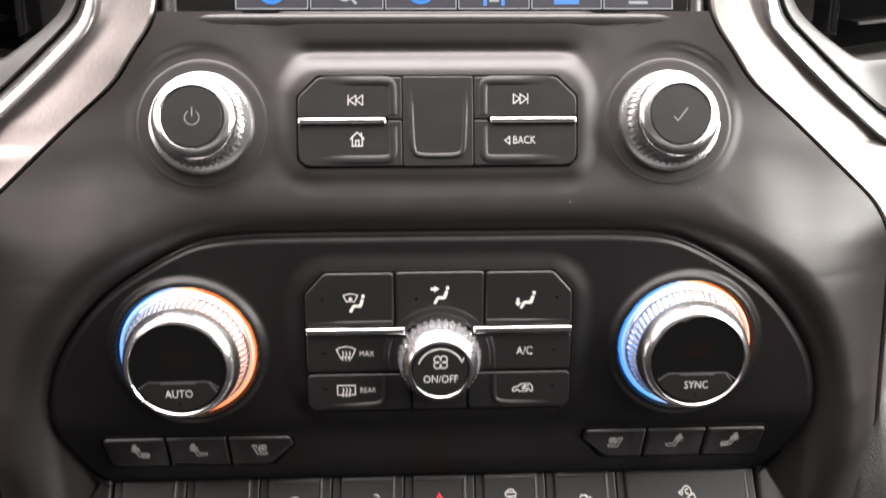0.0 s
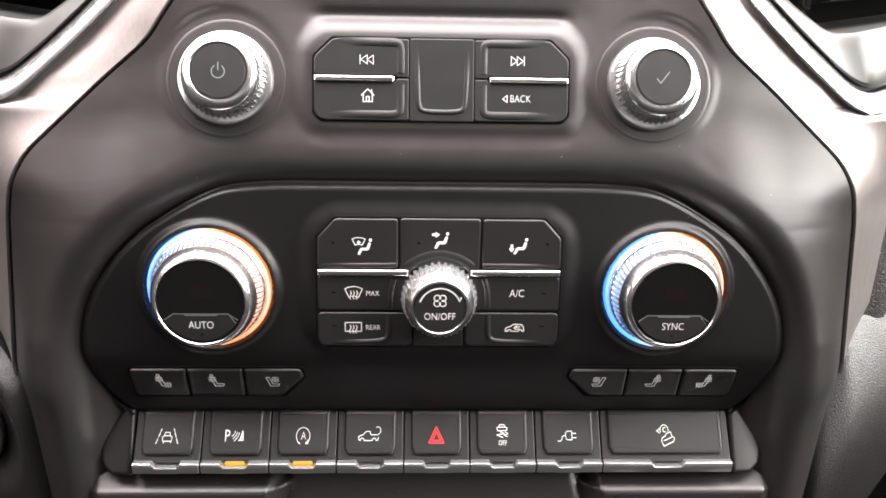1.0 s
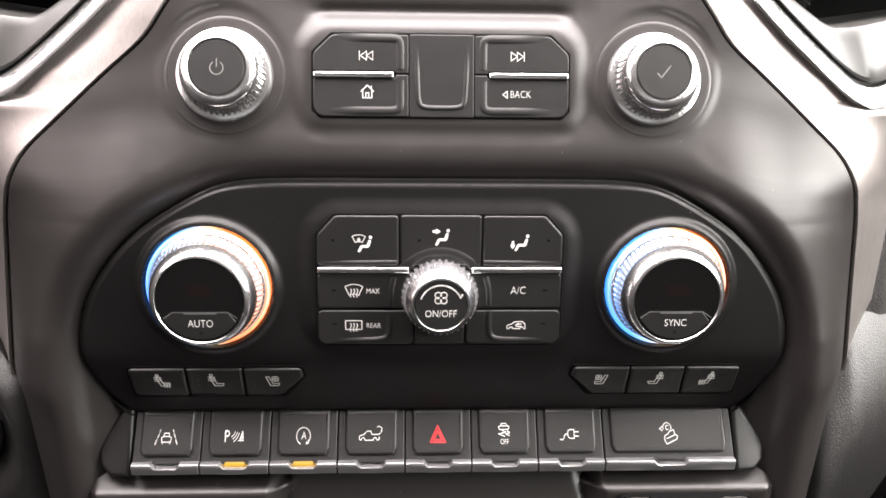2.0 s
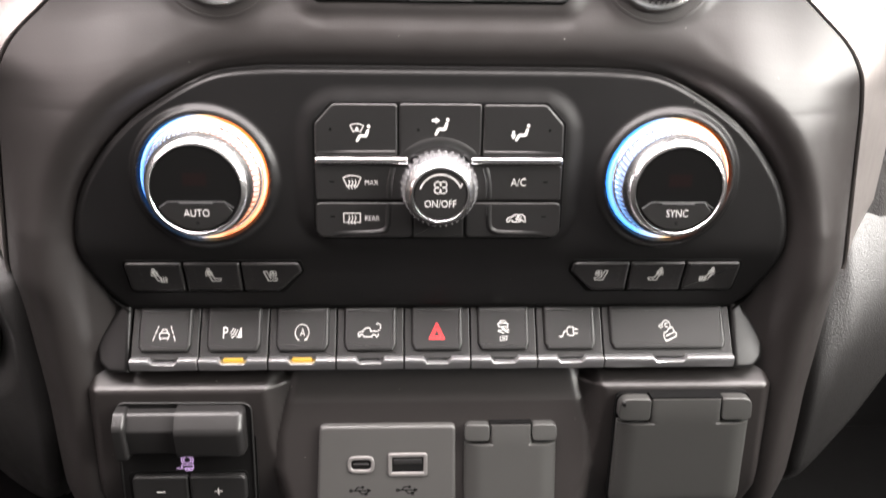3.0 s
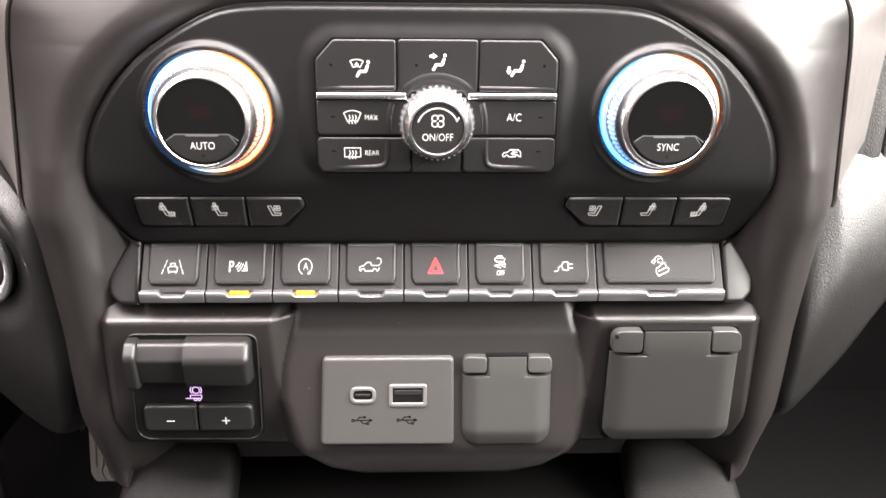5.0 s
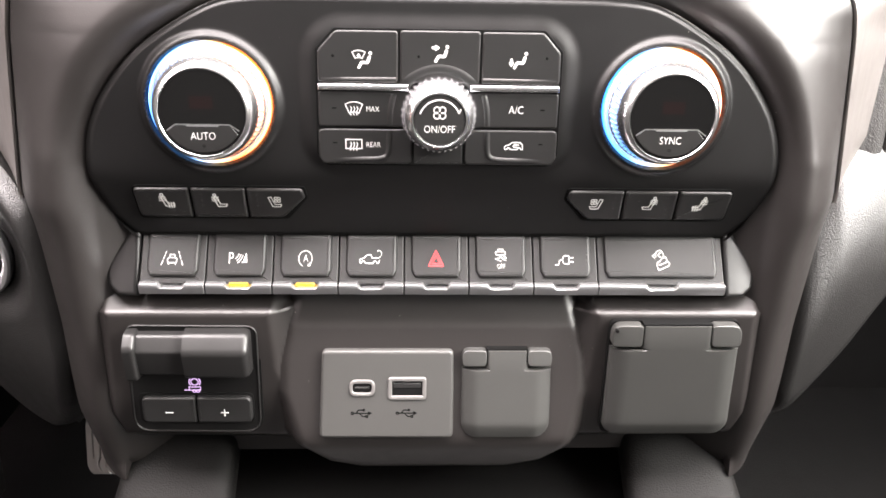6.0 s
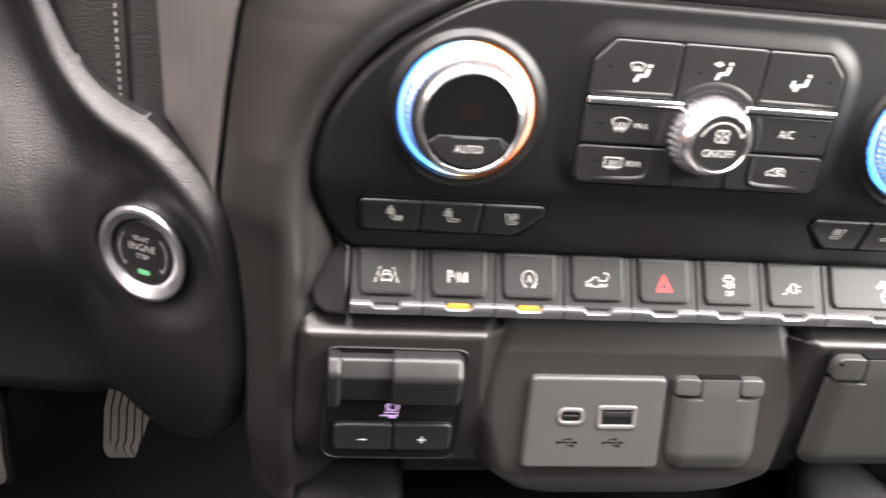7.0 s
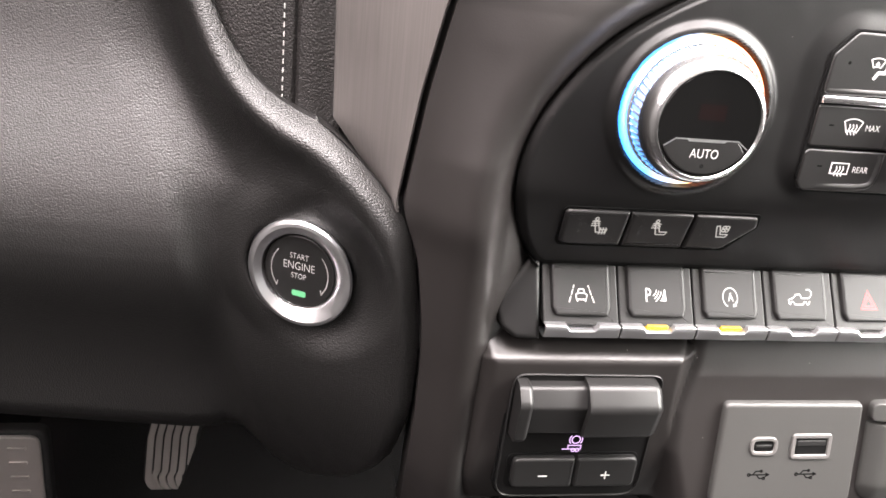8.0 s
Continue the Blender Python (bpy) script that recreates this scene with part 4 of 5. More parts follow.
lev = part("slider_track", bar_along(rounded([(-99.0, 1), (-99.4, 6.4), (-106.0, 10.6), (-118.6, 8.0), (-119.4, 1)], [0, 3, 2.5, 1.8, 0], 6), -134.0, -108.0, 0.4), BUTTON, brake, "dark sliding lever")
part("slider_end", bar_along(rounded([(-97.6, 1), (-98.2, 8.0), (-103.4, 13.0), (-121.0, 10.4), (-122.0, 1)], [0, 3.2, 4.4, 3.2, 0], 8), -137.4, -132.4, 1.9), BUTTON, lev, "upright rounded stop")
part("slider_grip", bar_along(rounded([(-97.2, 1), (-97.8, 8.4), (-104.8, 14.0), (-119.2, 10.8), (-120.4, 1)], [0, 4.5, 5.0, 4.0, 0], 8), -111.5, -82.4, 3.4), BUTTON, lev, "rounded thumb grip")
part("backing", prism(rounded(box2(-136.2, -146.6, -83.6, -131.0), 3.0), 1, 2.9, 0.2), DARK, brake)
for u0, u1, words in ((-134.2, -109.8, "-"), (-109.2, -84.2, "+")):
    b = part("gain_key", prism(rounded(box2(u0, -145.6, u1, -132.0), [3.0, 1.5, 1.5, 3.0] if words == "-" else [1.5, 3.0, 3.0, 1.5]), 1, 5.6, 1.2), KEY, brake)
    c = (u0 + u1) / 2
    lines = [[(-1.6, 0), (1.6, 0)]] + ([[(0, 1.6), (0, -1.6)]] if words == "+" else [])
    part("symbol", strokes(lines, c, -139.8, 5.6, 0.5), PRINT, b, "white mark", fix=False)
trailer = [[(-2.4, 0.0), (3.4, 0.0), (3.4, -1.9), (-2.4, -1.9), (-2.4, 0.0)], [(-4.8, -1.9), (-2.4, -1.9)], arc(0.1, -2.5, 0.75, 0, 360, 10), arc(2.0, -2.5, 0.75, 0, 360, 10), arc(0.7, 3.0, 1.9, 0, 360, 18), arc(0.7, 3.0, 2.9, 140, 220, 6), arc(0.7, 3.0, 2.9, -40, 40, 6)]
part("symbol", strokes(trailer, -110.6, -128.0, 2.4, 0.36, 0.88), VIOLET, brake, "violet backlit trailer symbol", fix=False)


# USB plate
def shelf(u, v, w):
    """The middle of the lower panel leans back."""
    return u, v, w + 0.22 * (-128 - v)


usb = thing("usb_panel", "grey plastic plate with two charging sockets", "socket plate", (-21.5, -129, 3))
part("plate", prism(rounded([(-53.0, -150.5), (9.0, -150.8), (8.8, -109.6), (-51.4, -109.6)], 2.6), 1, 6.0, 1.4), PLATE, usb, "", shelf)


def socket(cu, cv, hu, hv, ru, open_u, open_v, band, name, lift=0.0):
    rim = rounded(box2(cu - hu, cv - hv, cu + hu, cv + hv), ru, 8)
    s = part("socket", prism(inset(rim, 0.6), 4, 6.15, 0), DARK, usb, name, shelf)
    part("rim", frame_ring(rim, band, 4, 6.7, 0.3), RIM, s, "pale metal rim", shelf)
    part("tongue", prism(rounded(box2(cu - open_u, cv + lift - open_v, cu + open_u, cv + lift + open_v), open_v * 0.5), 4.5, 6.4, 0.2), KEY, s, "", shelf)


RIM = material("pale_metal_rim", (0.12, 0.115, 0.112), 0.4, 0.3)
socket(-33.1, -126.6, 6.0, 3.8, 3.7, 3.4, 0.5, 1.6, "small oval charging socket")
socket(-12.4, -126.8, 8.8, 5.2, 1.8, 6.3, 1.1, 1.8, "wide charging socket", 1.3)
trident = [[(-3.9, 0), (3.9, 0)], [(-2.6, 0), (-1.4, 1.5), (0.6, 1.5)], [(-1.0, 0), (0.4, -1.5), (2.0, -1.5)], arc(-4.3, 0, 0.55, 0, 360, 8), arc(1.0, 1.5, 0.4, 0, 360, 6), [(2.0, -1.9), (2.8, -1.9), (2.8, -1.1), (2.0, -1.1), (2.0, -1.9)], [(3.1, 0.6), (4.4, 0), (3.1, -0.6)]]
for u in (-33.4, -12.6):
    part("symbol", strokes(trident, u, -138.6, 6.0, 0.5), GREY_PRINT, usb, "dark printed mark", shelf, fix=False)


# power outlet covers
def outlet(name, label, u0, u1, v0, v1, ear, knuckle, w, warp, at, dome=3.0, pin=False):
    t = thing(name, label, "outlet cover", at)
    seamline = v1 - knuckle - 0.4
    r = 6.5

    def flap_w(u, v):
        e = min(u - u0, u1 - u)
        drop = dome * (max(0.0, 1 - e / 7.2) ** 1.35 + max(0.0, 1 - (v - v0) / 8.0) ** 1.35)
        if v > seamline - 1:
            drop += 0.006 * (v - seamline + 1) ** 2
            drop += 0.5 * max(0.0, 1 - (min(u - u0, u1 - u) - ear) / 0.8) ** 2
        elif v > seamline - 2.5 and e < ear:
            drop += 0.3 * (1 - (seamline - v) / 2.5) ** 2
        return w - drop

    rows = []
    for v in np.concatenate([v0 + np.array([0.0, 0.15, 0.5, 1, 1.7, 2.6, 3.6, 4.8, 6, 7.2]), np.linspace(v0 + 8.5, seamline - 3, 16), seamline - np.array([2.4, 1.8, 1.2, 0.8, 0.4, 0.1, 0.0]), [seamline + 0.01], np.linspace(seamline + 0.6, v1 - 0.3, 7), [v1]]):
        v = float(v)
        q = max(0.0, r - (v - v0))
        cut_ = r - math.sqrt(max(0.0, r * r - q * q))
        if v < seamline - 0.9:
            a, b = u0 + cut_, u1 - cut_
        elif v <= seamline:
            c = 0.5 * (v - seamline + 0.9)
            a, b = u0 + c, u1 - c
        else:
            c = ear + 1.5 * max(0.0, 1 - (v - seamline) / 1.6) ** 2 * -1.0
            a, b = u0 + c, u1 - c
        inner = [a, a + 0.12, a + 0.4] + [a + (b - a) * k / 26 for k in range(1, 26)] + [b - 0.4, b - 0.12, b]
        row = [(a, v, w - 7)]
        for k, u in enumerate(inner):
            lip = (1.0, 0.45, 0.12)[min(k, len(inner) - 1 - k)] if min(k, len(inner) - 1 - k) < 3 else 0.0
            lip += 0.9 * max(0.0, 1 - (v - v0) / 0.6) ** 2
            row.append((u, v, flap_w(u, v) - lip))
        row.append((b, v, w - 7))
        rows.append(row)
    rows.insert(0, [(p[0], p[1], w - 7) for p in rows[0]])
    rows.append([(p[0], p[1], w - 7) for p in rows[-1]])
    part("flap", grid(rows), COVER, t, "grey hinged flap, closed", warp)
    for s, a, b in ((-1, u0 - 0.1, u0 + ear - 0.45), (1, u1 - ear + 0.45, u1 + 0.1)):
        radii = [2.2, 2.4, 2.0, 5.5] if s < 0 else [2.4, 2.2, 5.5, 2.0]
        e = part("hinge_ear", prism(rounded([(a, v1 - knuckle + 0.3), (b, v1 - knuckle + 0.3), (b, v1 + 0.3), (a, v1 + 0.3)], radii, 6), w - 7, w - 0.2, 0.5), COVER, t, "", lambda x, y, z: warp(x, y, z - 0.007 * max(0.0, y - seamline) ** 2 - 0.03 * max(0.0, 5.0 - min(x - u0, u1 - x)) ** 2))
        if s < 0 and pin:
            part("hinge_pin", prism(arc(a + 1.5, v1 - 1.9, 0.8, 0, 330, 11), w - 1.5, w + 0.25, 0), DARK, e, "", warp)
    part("slot", prism(box2(u0 + ear - 0.4, v1 - 0.3, u1 - ear + 0.4, v1 + 0.8), w - 7, w - 1.6, 0), DARK, t, "", warp)
    part("gap", prism(rounded(box2(u0 - 0.6, v0 - 0.8, u1 + 0.6, v1 + 0.6), 4), w - 9, w - 6, 0), DARK, t, "", warp)
    return t


outlet("small_outlet_cover", "small grey hinged power outlet cover, closed", 12.8, 54.2, -151.4, -109.4, 11.7, 7.2, 7.5, shelf, (33, -129, 3))
outlet("large_outlet_cover", "large grey hinged mains outlet cover, closed", 79.6, 138.0, -153.0, -92.8, 14.0, 10.6, 9.5, lambda u, v, w: (u + (0.012 + 0.03 * smooth01((u - 80) / 58)) * (-92 - v), v, w + 0.06 * (v + 122)), (110, -122, 5), pin=True)


# ---------------------------------------------------------------- brushed trim, chrome strips, vents
def trim_panel(s):
    outer = [(150, 116), (127, 120), (116, 126), (100, 141), (85, 160), (76, 173), (73, 207), (22, 207), (-18, 206), (-43.5, 184.5)]
    outer_w = [(150, -27), (116, -22), (85, -20), (76, -22), (66, -28), (52, -36), (36, -42), (-18, -43), (-43.5, -25)]
    rows = []
    for v in np.concatenate([np.arange(-43.5, -18, 1.5), np.arange(-18, 66, 4), np.arange(66, 146, 1.5)]):
        v = float(v)
        a, b = seam(v) + 1.9, max(seam(v) + 2.2, along(outer, v))
        wa, wb = soft_along(SEAM_W, v, 4) - 1.2, along(outer_w, v)
        row = [(s * a, v, wa - 10), (s * a, v, wa - 0.8)]
        for i in range(17):
            t = i / 16
            u = a + 0.8 + (b - a - 0.8) * t
            row.append((s * u, v, wa + (wb - wa) * t + 0.8 * math.sin(math.pi * t)))
        row.append((s * (b + 0.3), v, wb - 8))
        rows.append(row)
    return solo("trim_panel", grid(rows), BRUSHED, "brushed aluminium trim beside the centre stack", "trim", (s * 180, 30, -20), kind="structure")


STRIP_IN = [(113.5, 165), (117.0, 132), (119.6, 119.5), (128, 110.3), (143, 96.7), (157, 85), (170, 75), (180, 72.5), (215, 83), (260, 94)]
STRIP_OUT = [(120, 165), (123.4, 132), (127.6, 121.8), (136, 114), (150, 101.4), (163, 90.6), (172, 84.2), (180, 82), (215, 92), (260, 103)]
VENT_EDGE = [(128, 165), (129.8, 132), (133, 124.5), (141, 117.3), (150, 111), (157, 106.6), (163, 105.4), (175, 107), (215, 114), (260, 123)]


def bands(s, steps, w_of):
    """Rows between the lines of the strip and the vent: steps holds (line a, line b, share, w)."""
    lines = {k: eased(p, 2) for k, p in (("in", STRIP_IN), ("out", STRIP_OUT), ("vent", VENT_EDGE))}
    rows = []
    for a, b, t, dw in steps:
        rows.append([(s * (p[0] + (q[0] - p[0]) * t), p[1] + (q[1] - p[1]) * t, w_of(p[0]) + dw) for p, q in zip(lines[a], lines[b])])
    return rows


def fall(u):
    return -17.0 - max(0, u - 178) * 0.55 - max(0, 150 - u) * 0.06


def chrome_strip(s):
    steps = [("in", "out", 0.0, -9), ("in", "out", 0.0, -0.4), ("in", "out", 0.04, 0.9), ("in", "out", 0.10, 1.3), ("in", "out", 0.48, 0.9), ("in", "out", 0.55, 0.5), ("in", "out", 0.75, -1.4), ("in", "out", 0.92, -3.0), ("in", "out", 0.96, -4), ("in", "out", 0.96, -9)]
    return solo("chrome_strip", grid(bands(s, steps, fall)), COLLAR, "satin chrome strip round the air vent", "trim strip", (s * 150, 95, -20))


def vent(s):
    t = thing("air_vent", "grey air vent with black louvres beside the screen", "air vent", (s * 190, 130, -30))
    steps = [("out", "vent", 0.05, -10), ("out", "vent", 0.07, -3.4), ("out", "vent", 0.14, -2.6), ("out", "vent", 0.4, -3.6), ("out", "vent", 0.8, -5.8), ("out", "vent", 0.95, -6.8), ("out", "vent", 1.0, -7.8), ("out", "vent", 1.03, -12), ("out", "vent", 1.1, -48)]
    part("housing", grid(bands(s, steps, fall)), COVER, t, "grey plastic vent housing")
    part("duct", prism([(s * x, y) for x, y in ((127, 130), (160, 98), (290, 110), (290, 200), (122, 200))], -75, -62, 0), DARK, t)
    for k in range(5):
        v = 118 + k * 15
        rows = [[(s * u, v + (u - 150) * 0.10 + dv, -30 - dw - (u - 150) * 0.1) for u in np.linspace(150 if k else 160, 280, 14)] for dv, dw in ((-2.2, 20), (-0.6, 0), (0.6, 0), (2.2, 20))]
        part("louvre", grid(rows), BEZEL, t)
    part("louvre_post", prism([(s * x, y) for x, y in ((150, 116), (154, 114), (154, 190), (150, 190))], -48, -34, 1.5), GLOSS, t)


for s in (-1, 1):
    trim_panel(s)
    chrome_strip(s)
    vent(s)


# ---------------------------------------------------------------- touchscreen
screen = thing("touchscreen", "dashboard touchscreen with a row of lit menu tiles", "screen", (0, 160, -25))


def recline(u, v, w):
    return u, v, w - 0.27 * (v - 120)


SC = -19.0
border = rounded(box2(-97, 117.6, 97, 236), 7, 6)
part("surround", rolled_frame(border, [(0, SC - 8), (0, SC - 1.9), (0.9, SC - 0.9), (2.0, SC - 0.25), (3.0, SC + 0.1), (4.0, SC + 0.2), (4.8, SC - 0.1), (5.4, SC - 1.2), (5.6, SC - 4)]), FASCIA, screen, "dark grey rounded surround", recline)
part("glass", prism(rounded(box2(-91, 121.6, 91, 230), 4), SC - 10, SC - 0.9, 0.2), GLOSS, screen, "glossy black glass", recline)
TILE = glow("screen_tile", (0.02, 0.022, 0.04), 0.8, (0.01, 0.01, 0.012))
LINE = glow("screen_line", (0.75, 0.78, 0.85), 0.8)
BLUE = glow("screen_blue", (0.02, 0.3, 1.0), 1.3)
edges = [-71.5, -45.2, -18.6, 7.5, 33.7, 59.8, 85.6]
for i in range(6):
    a, b = edges[i] + 0.5, edges[i + 1] - 0.5
    tile = part("menu_tile", prism(box2(a, 124.3, b, 150), SC - 1.2, SC - 0.7, 0), TILE, screen, "", recline)
    part("tile_edge", strokes([[(a, 150), (a, 124.5), (b, 124.5), (b, 150)]], 0, 0, SC - 0.65, 0.35), LINE, tile, "", recline, fix=False)
    c = (a + b) / 2
    if i in (0, 2):
        part("tile_icon", strokes([arc(0, 6.2, 4.5, 200, 340, 14)], c, 125, SC - 0.6, 1.3), BLUE, tile, "blue lit icon", recline, fix=False)
    elif i == 4:
        part("tile_icon", solid([box2(-4.5, 1.0, 4.5, 9)], c, 125, SC - 0.65), BLUE, tile, "blue lit icon", recline, fix=False)
    elif i == 3:
        part("tile_icon", strokes([[(-3.2, 1), (-3.2, 6)], [(3.2, 1), (3.2, 6)]], c, 125, SC - 0.6, 1.2), BLUE, tile, "blue lit icon", recline, fix=False)
        part("tile_icon", strokes([[(-1.4, 2.2), (1.4, 2.2), (1.4, 6)]], c, 125, SC - 0.6, 0.8), LINE, tile, "", recline, fix=False)
    elif i == 1:
        part("tile_icon", strokes([arc(-0.6, 5.0, 2.6, 0, 360, 14), [(1.2, 3.2), (3.2, 1.4)]], c, 125, SC - 0.6, 0.9), LINE, tile, "white lit icon", recline, fix=False)
    else:
        part("tile_icon", strokes([[(-3, 1.6), (3, 1.6)], [(-2, 3.2), (3.4, 3.2)], [(-1, 4.8), (3, 4.8)]], c, 125, SC - 0.6, 1.1), LINE, tile, "white lit icon", recline, fix=False)


# ---------------------------------------------------------------- knee panel, start button, side bolster
KNEE_TOP = [(-620, 150), (-290, 150), (-270, 80), (-251.5, 20), (-239.5, -2), (-231, -9), (-224, -13.5), (-206, -19.5), (-194, -31), (-181.5, -43.5), (-176, -57), (-172.6, -80), (-171, -99)]
KNEE_LOW = [(-620, -176), (-330, -173), (-252, -172), (-245, -171.5), (-238, -176), (-231, -187), (-224, -195.5), (-216, -200), (-207, -198.5), (-194, -189), (-184, -175), (-176, -157), (-172, -134), (-171, -101)]
KNEE_EDGE = [(-251.5, 20), (-239.5, -2), (-224, -13.5), (-206, -19.5), (-181.5, -43.5), (-176, -57), (-172.6, -80), (-171, -100), (-172, -132), (-181, -170), (-203, -196.5)]


KNEE_LINE = eased([(-285, 110), (-262, 50)] + KNEE_EDGE)


HOLLOW = eased([(-288, 80), (-274, 36), (-268, 10), (-262, -8), (-252, -24), (-241, -36), (-229, -42), (-215, -45)], 1)
BOWL = [(-180, -66), (-165, -64), (-150, -64), (-135, -62.5), (-120, -59), (-105, -54), (-92, -49), (-80, -47), (-68, -48.8), (-56, -54), (-45, -60), (-30, -69), (-15, -77), (0, -83), (20, -88), (60, -96), (150, -120)]


def knee_w(u, v, d, best, run):
    # bowl on the driver's side: leans back above, tucks under below
    bowl = soft_along(BOWL, v, 12) - max(0.0, -262 - u) * 0.14
    # lobe that carries the start button, turned towards the driver
    lobe = -10 + 0.54 * (u + 176) - (0.004 * (v + 112) ** 2 if v < -112 else 0.0)
    side = ((u + 206) * -0.905 + (v + 105) * -0.43) / 6
    lobe -= 0.22 * 6 * (math.log(1 + math.exp(side)) if side < 30 else side)
    split = along([(-190, -240), (-135, -243), (-79, -250), (-61, -251), (-45, -250), (-24, -261), (16, -278), (60, -298)], v)
    half = along([(-190, 11), (-85, 12), (-50, 20), (20, 24)], v)
    k = smooth01((split + half - u) / (2 * half))
    w = lobe + (bowl - lobe) * k
    # rolled rim along the upper edge and the hollow under it
    upper = smooth01((v + 120) / 60)
    w += 4.0 * upper * math.exp(-((d - 9) / 7) ** 2)
    wide = 17 - 8 * run
    w -= (14 - 10 * run) * math.exp(-(best / wide) ** 2) * smooth01((1.0 - run) / 0.35)
    low = v - along(KNEE_LOW, u)
    w -= 8 * max(0.0, 1 - low / 14.0) ** 2
    w -= 7 * max(0.0, 1 - d / 9.0) ** 2
    r = math.hypot(u - BU, v - BV)
    flat = BW + 0.40 * (u - BU) + 0.02 * (v - BV) - 0.6
    return w + (flat - w) * smooth01((36 - r) / 15) - 7.0 * smooth01((20.5 - r) / 2.0)


BU, BV, BW = -216.0, -76.2, -35.0


def build_knee():
    rows = []
    us = np.concatenate([np.linspace(-560, -300, 40), np.linspace(-298, -180, 130), np.linspace(-179.5, -171.1, 22)])
    for u in us:
        u = float(u)
        a, b = soft_along(KNEE_TOP, u, 6 if u < -190 else 3), soft_along(KNEE_LOW, u, 2)
        vs = a + (b - a) * (0.5 - 0.5 * np.cos(np.pi * np.arange(231) / 230))
        d, _ = line_distance(KNEE_LINE, np.full(231, u), vs)
        best, run = line_distance(HOLLOW, np.full(231, u), vs)
        row = [(u, float(vs[i]), knee_w(u, float(vs[i]), float(d[i]), float(best[i]), float(run[i]))) for i in range(231)]
        rows.append([(u, a - 3.0, row[0][2] - 30)] + row + [(u, b + 1.5, row[-1][2] - 40)])
    solo("driver_knee_panel", grid(rows), LEATHER, "black grained vinyl knee panel under the steering column", "knee panel", (-260, -60, -40), kind="structure", sharp=2.5)


build_knee()


def face_driver(u, v, w):
    """Turns the button's face towards the driver's seat."""
    return BU + (u - BU) * 0.89, v, w + 0.46 * (u - BU) + 0.02 * (v - BV)


start = thing("start_button", "round black engine start button in a chrome ring", "button", (BU, BV, BW))
part("chrome_ring", lathe([(21.4, BW - 4), (21.6, BW + 1.2), (20.6, BW + 2.6), (19.4, BW + 2.8), (16.0, BW + 0.6), (14.8, BW - 2)], BU, BV, 96, close=False), SATIN, start, "polished chrome ring", face_driver)
cap = part("cap", lathe([(14.9, BW - 6), (14.7, BW - 1.2), (14.2, BW - 0.7)], BU, BV, 72), BUTTON, start, "black cap with white lettering", face_driver)
for words, size, dv in (("START", 3.3, 6.2), ("ENGINE", 4.6, 2.2), ("STOP", 3.2, -1.9)):
    part("lettering", lettering(words, size, BU - 0.3, BV + dv, BW - 0.68), PALE_PRINT, cap, "", face_driver, fix=False)
part("symbol", strokes([arc(0, 0, 11.8, 140, 215, 14), arc(0, 0, 11.8, 40, -35, 14), [(-10.4, -5.4), (-9.4, -7.4), (-9.0, -5.6)], [(10.4, -5.4), (9.4, -7.4), (9.0, -5.6)]], BU, BV, BW - 0.68, 0.35), PALE_PRINT, cap, "thin white arrows", face_driver, fix=False)
part("indicator_lamp", prism(rounded(box2(BU - 2.9, BV - 10.2, BU + 2.9, BV - 7.9), 0.8), BW - 2, BW - 0.6, 0), GREEN, cap, "lit green lamp", face_driver)


def build_bolster():
    """The knee bolster on the passenger side."""
    top = [(171, -99), (172.6, -80), (176, -57), (181.5, -43.5), (195, -22), (204, -17), (240, -6), (300, 20), (420, 60)]
    low = [(171, -101), (172, -150), (174, -165), (184, -166), (210, -140), (226, -120), (245, -100), (270, -85), (420, -70)]
    rows = []
    for u in np.concatenate([np.linspace(171.1, 180, 22), np.linspace(181, 260, 60), np.linspace(264, 420, 30)]):
        u = float(u)
        a, b = soft_along(top, u, 2), soft_along(low, u, 2)
        row = [(u, a, -60)]
        for i in range(71):
            t = 0.5 - 0.5 * math.cos(math.pi * i / 70)
            v = a + (b - a) * t
            w = -9 - (u - 175) * 0.46 - 0.0011 * (v + 80) ** 2 - 0.0006 * max(0, u - 175) ** 2
            w -= 26 * max(0.0, 1 - (a - v) / 75.0) ** 2 + 14 * max(0.0, 1 - (v - b) / 22.0) ** 2
            w -= 8 * max(0.0, 1 - (u - 171) / 9.0) ** 2
            row.append((u, v, w))
        row.append((u, b + 2, -90))
        rows.append(row)
    solo("passenger_bolster", grid(rows), LEATHER, "black grained vinyl bolster beside the centre stack", "bolster", (220, -70, -30), kind="structure")


build_bolster()


def stitched_panel(s):
    t = thing("stitched_panel", "dark stitched vinyl dashboard panel beside the brushed trim", "dashboard panel", (s * 235, 30, -52))
    rows = []
    for v in np.arange(-60, 76, 3.0):
        row = []
        rim = along([(-60, 226), (-14, 226), (-2, 242), (20, 255), (50, 267), (76, 276)], float(v))
        for u in np.concatenate([np.linspace(204, 216, 7), np.linspace(217, 224, 15), np.linspace(225, rim, 20)]):
            w = -47 - (u - 206) * 0.22 - 1.6 * math.exp(-((u - 220) / 0.8) ** 2) + 0.8 * math.exp(-((u - 214) / 4) ** 2) - 0.022 * max(0.0, u - 234) ** 2
            row.append((s * float(u), float(v), float(w)))
        rows.append(row)
    part("skin", grid(rows), VINYL, t)
    for k in range(36):
        v = -40 + k * 3.2
        part("stitch", prism(rounded(box2(s * 224.6 - 0.25, v, s * 224.6 + 0.25, v + 1.8), 0.2, 2), -51.4, -50.7, 0), THREAD, t)


for s in (-1, 1):
    stitched_panel(s)


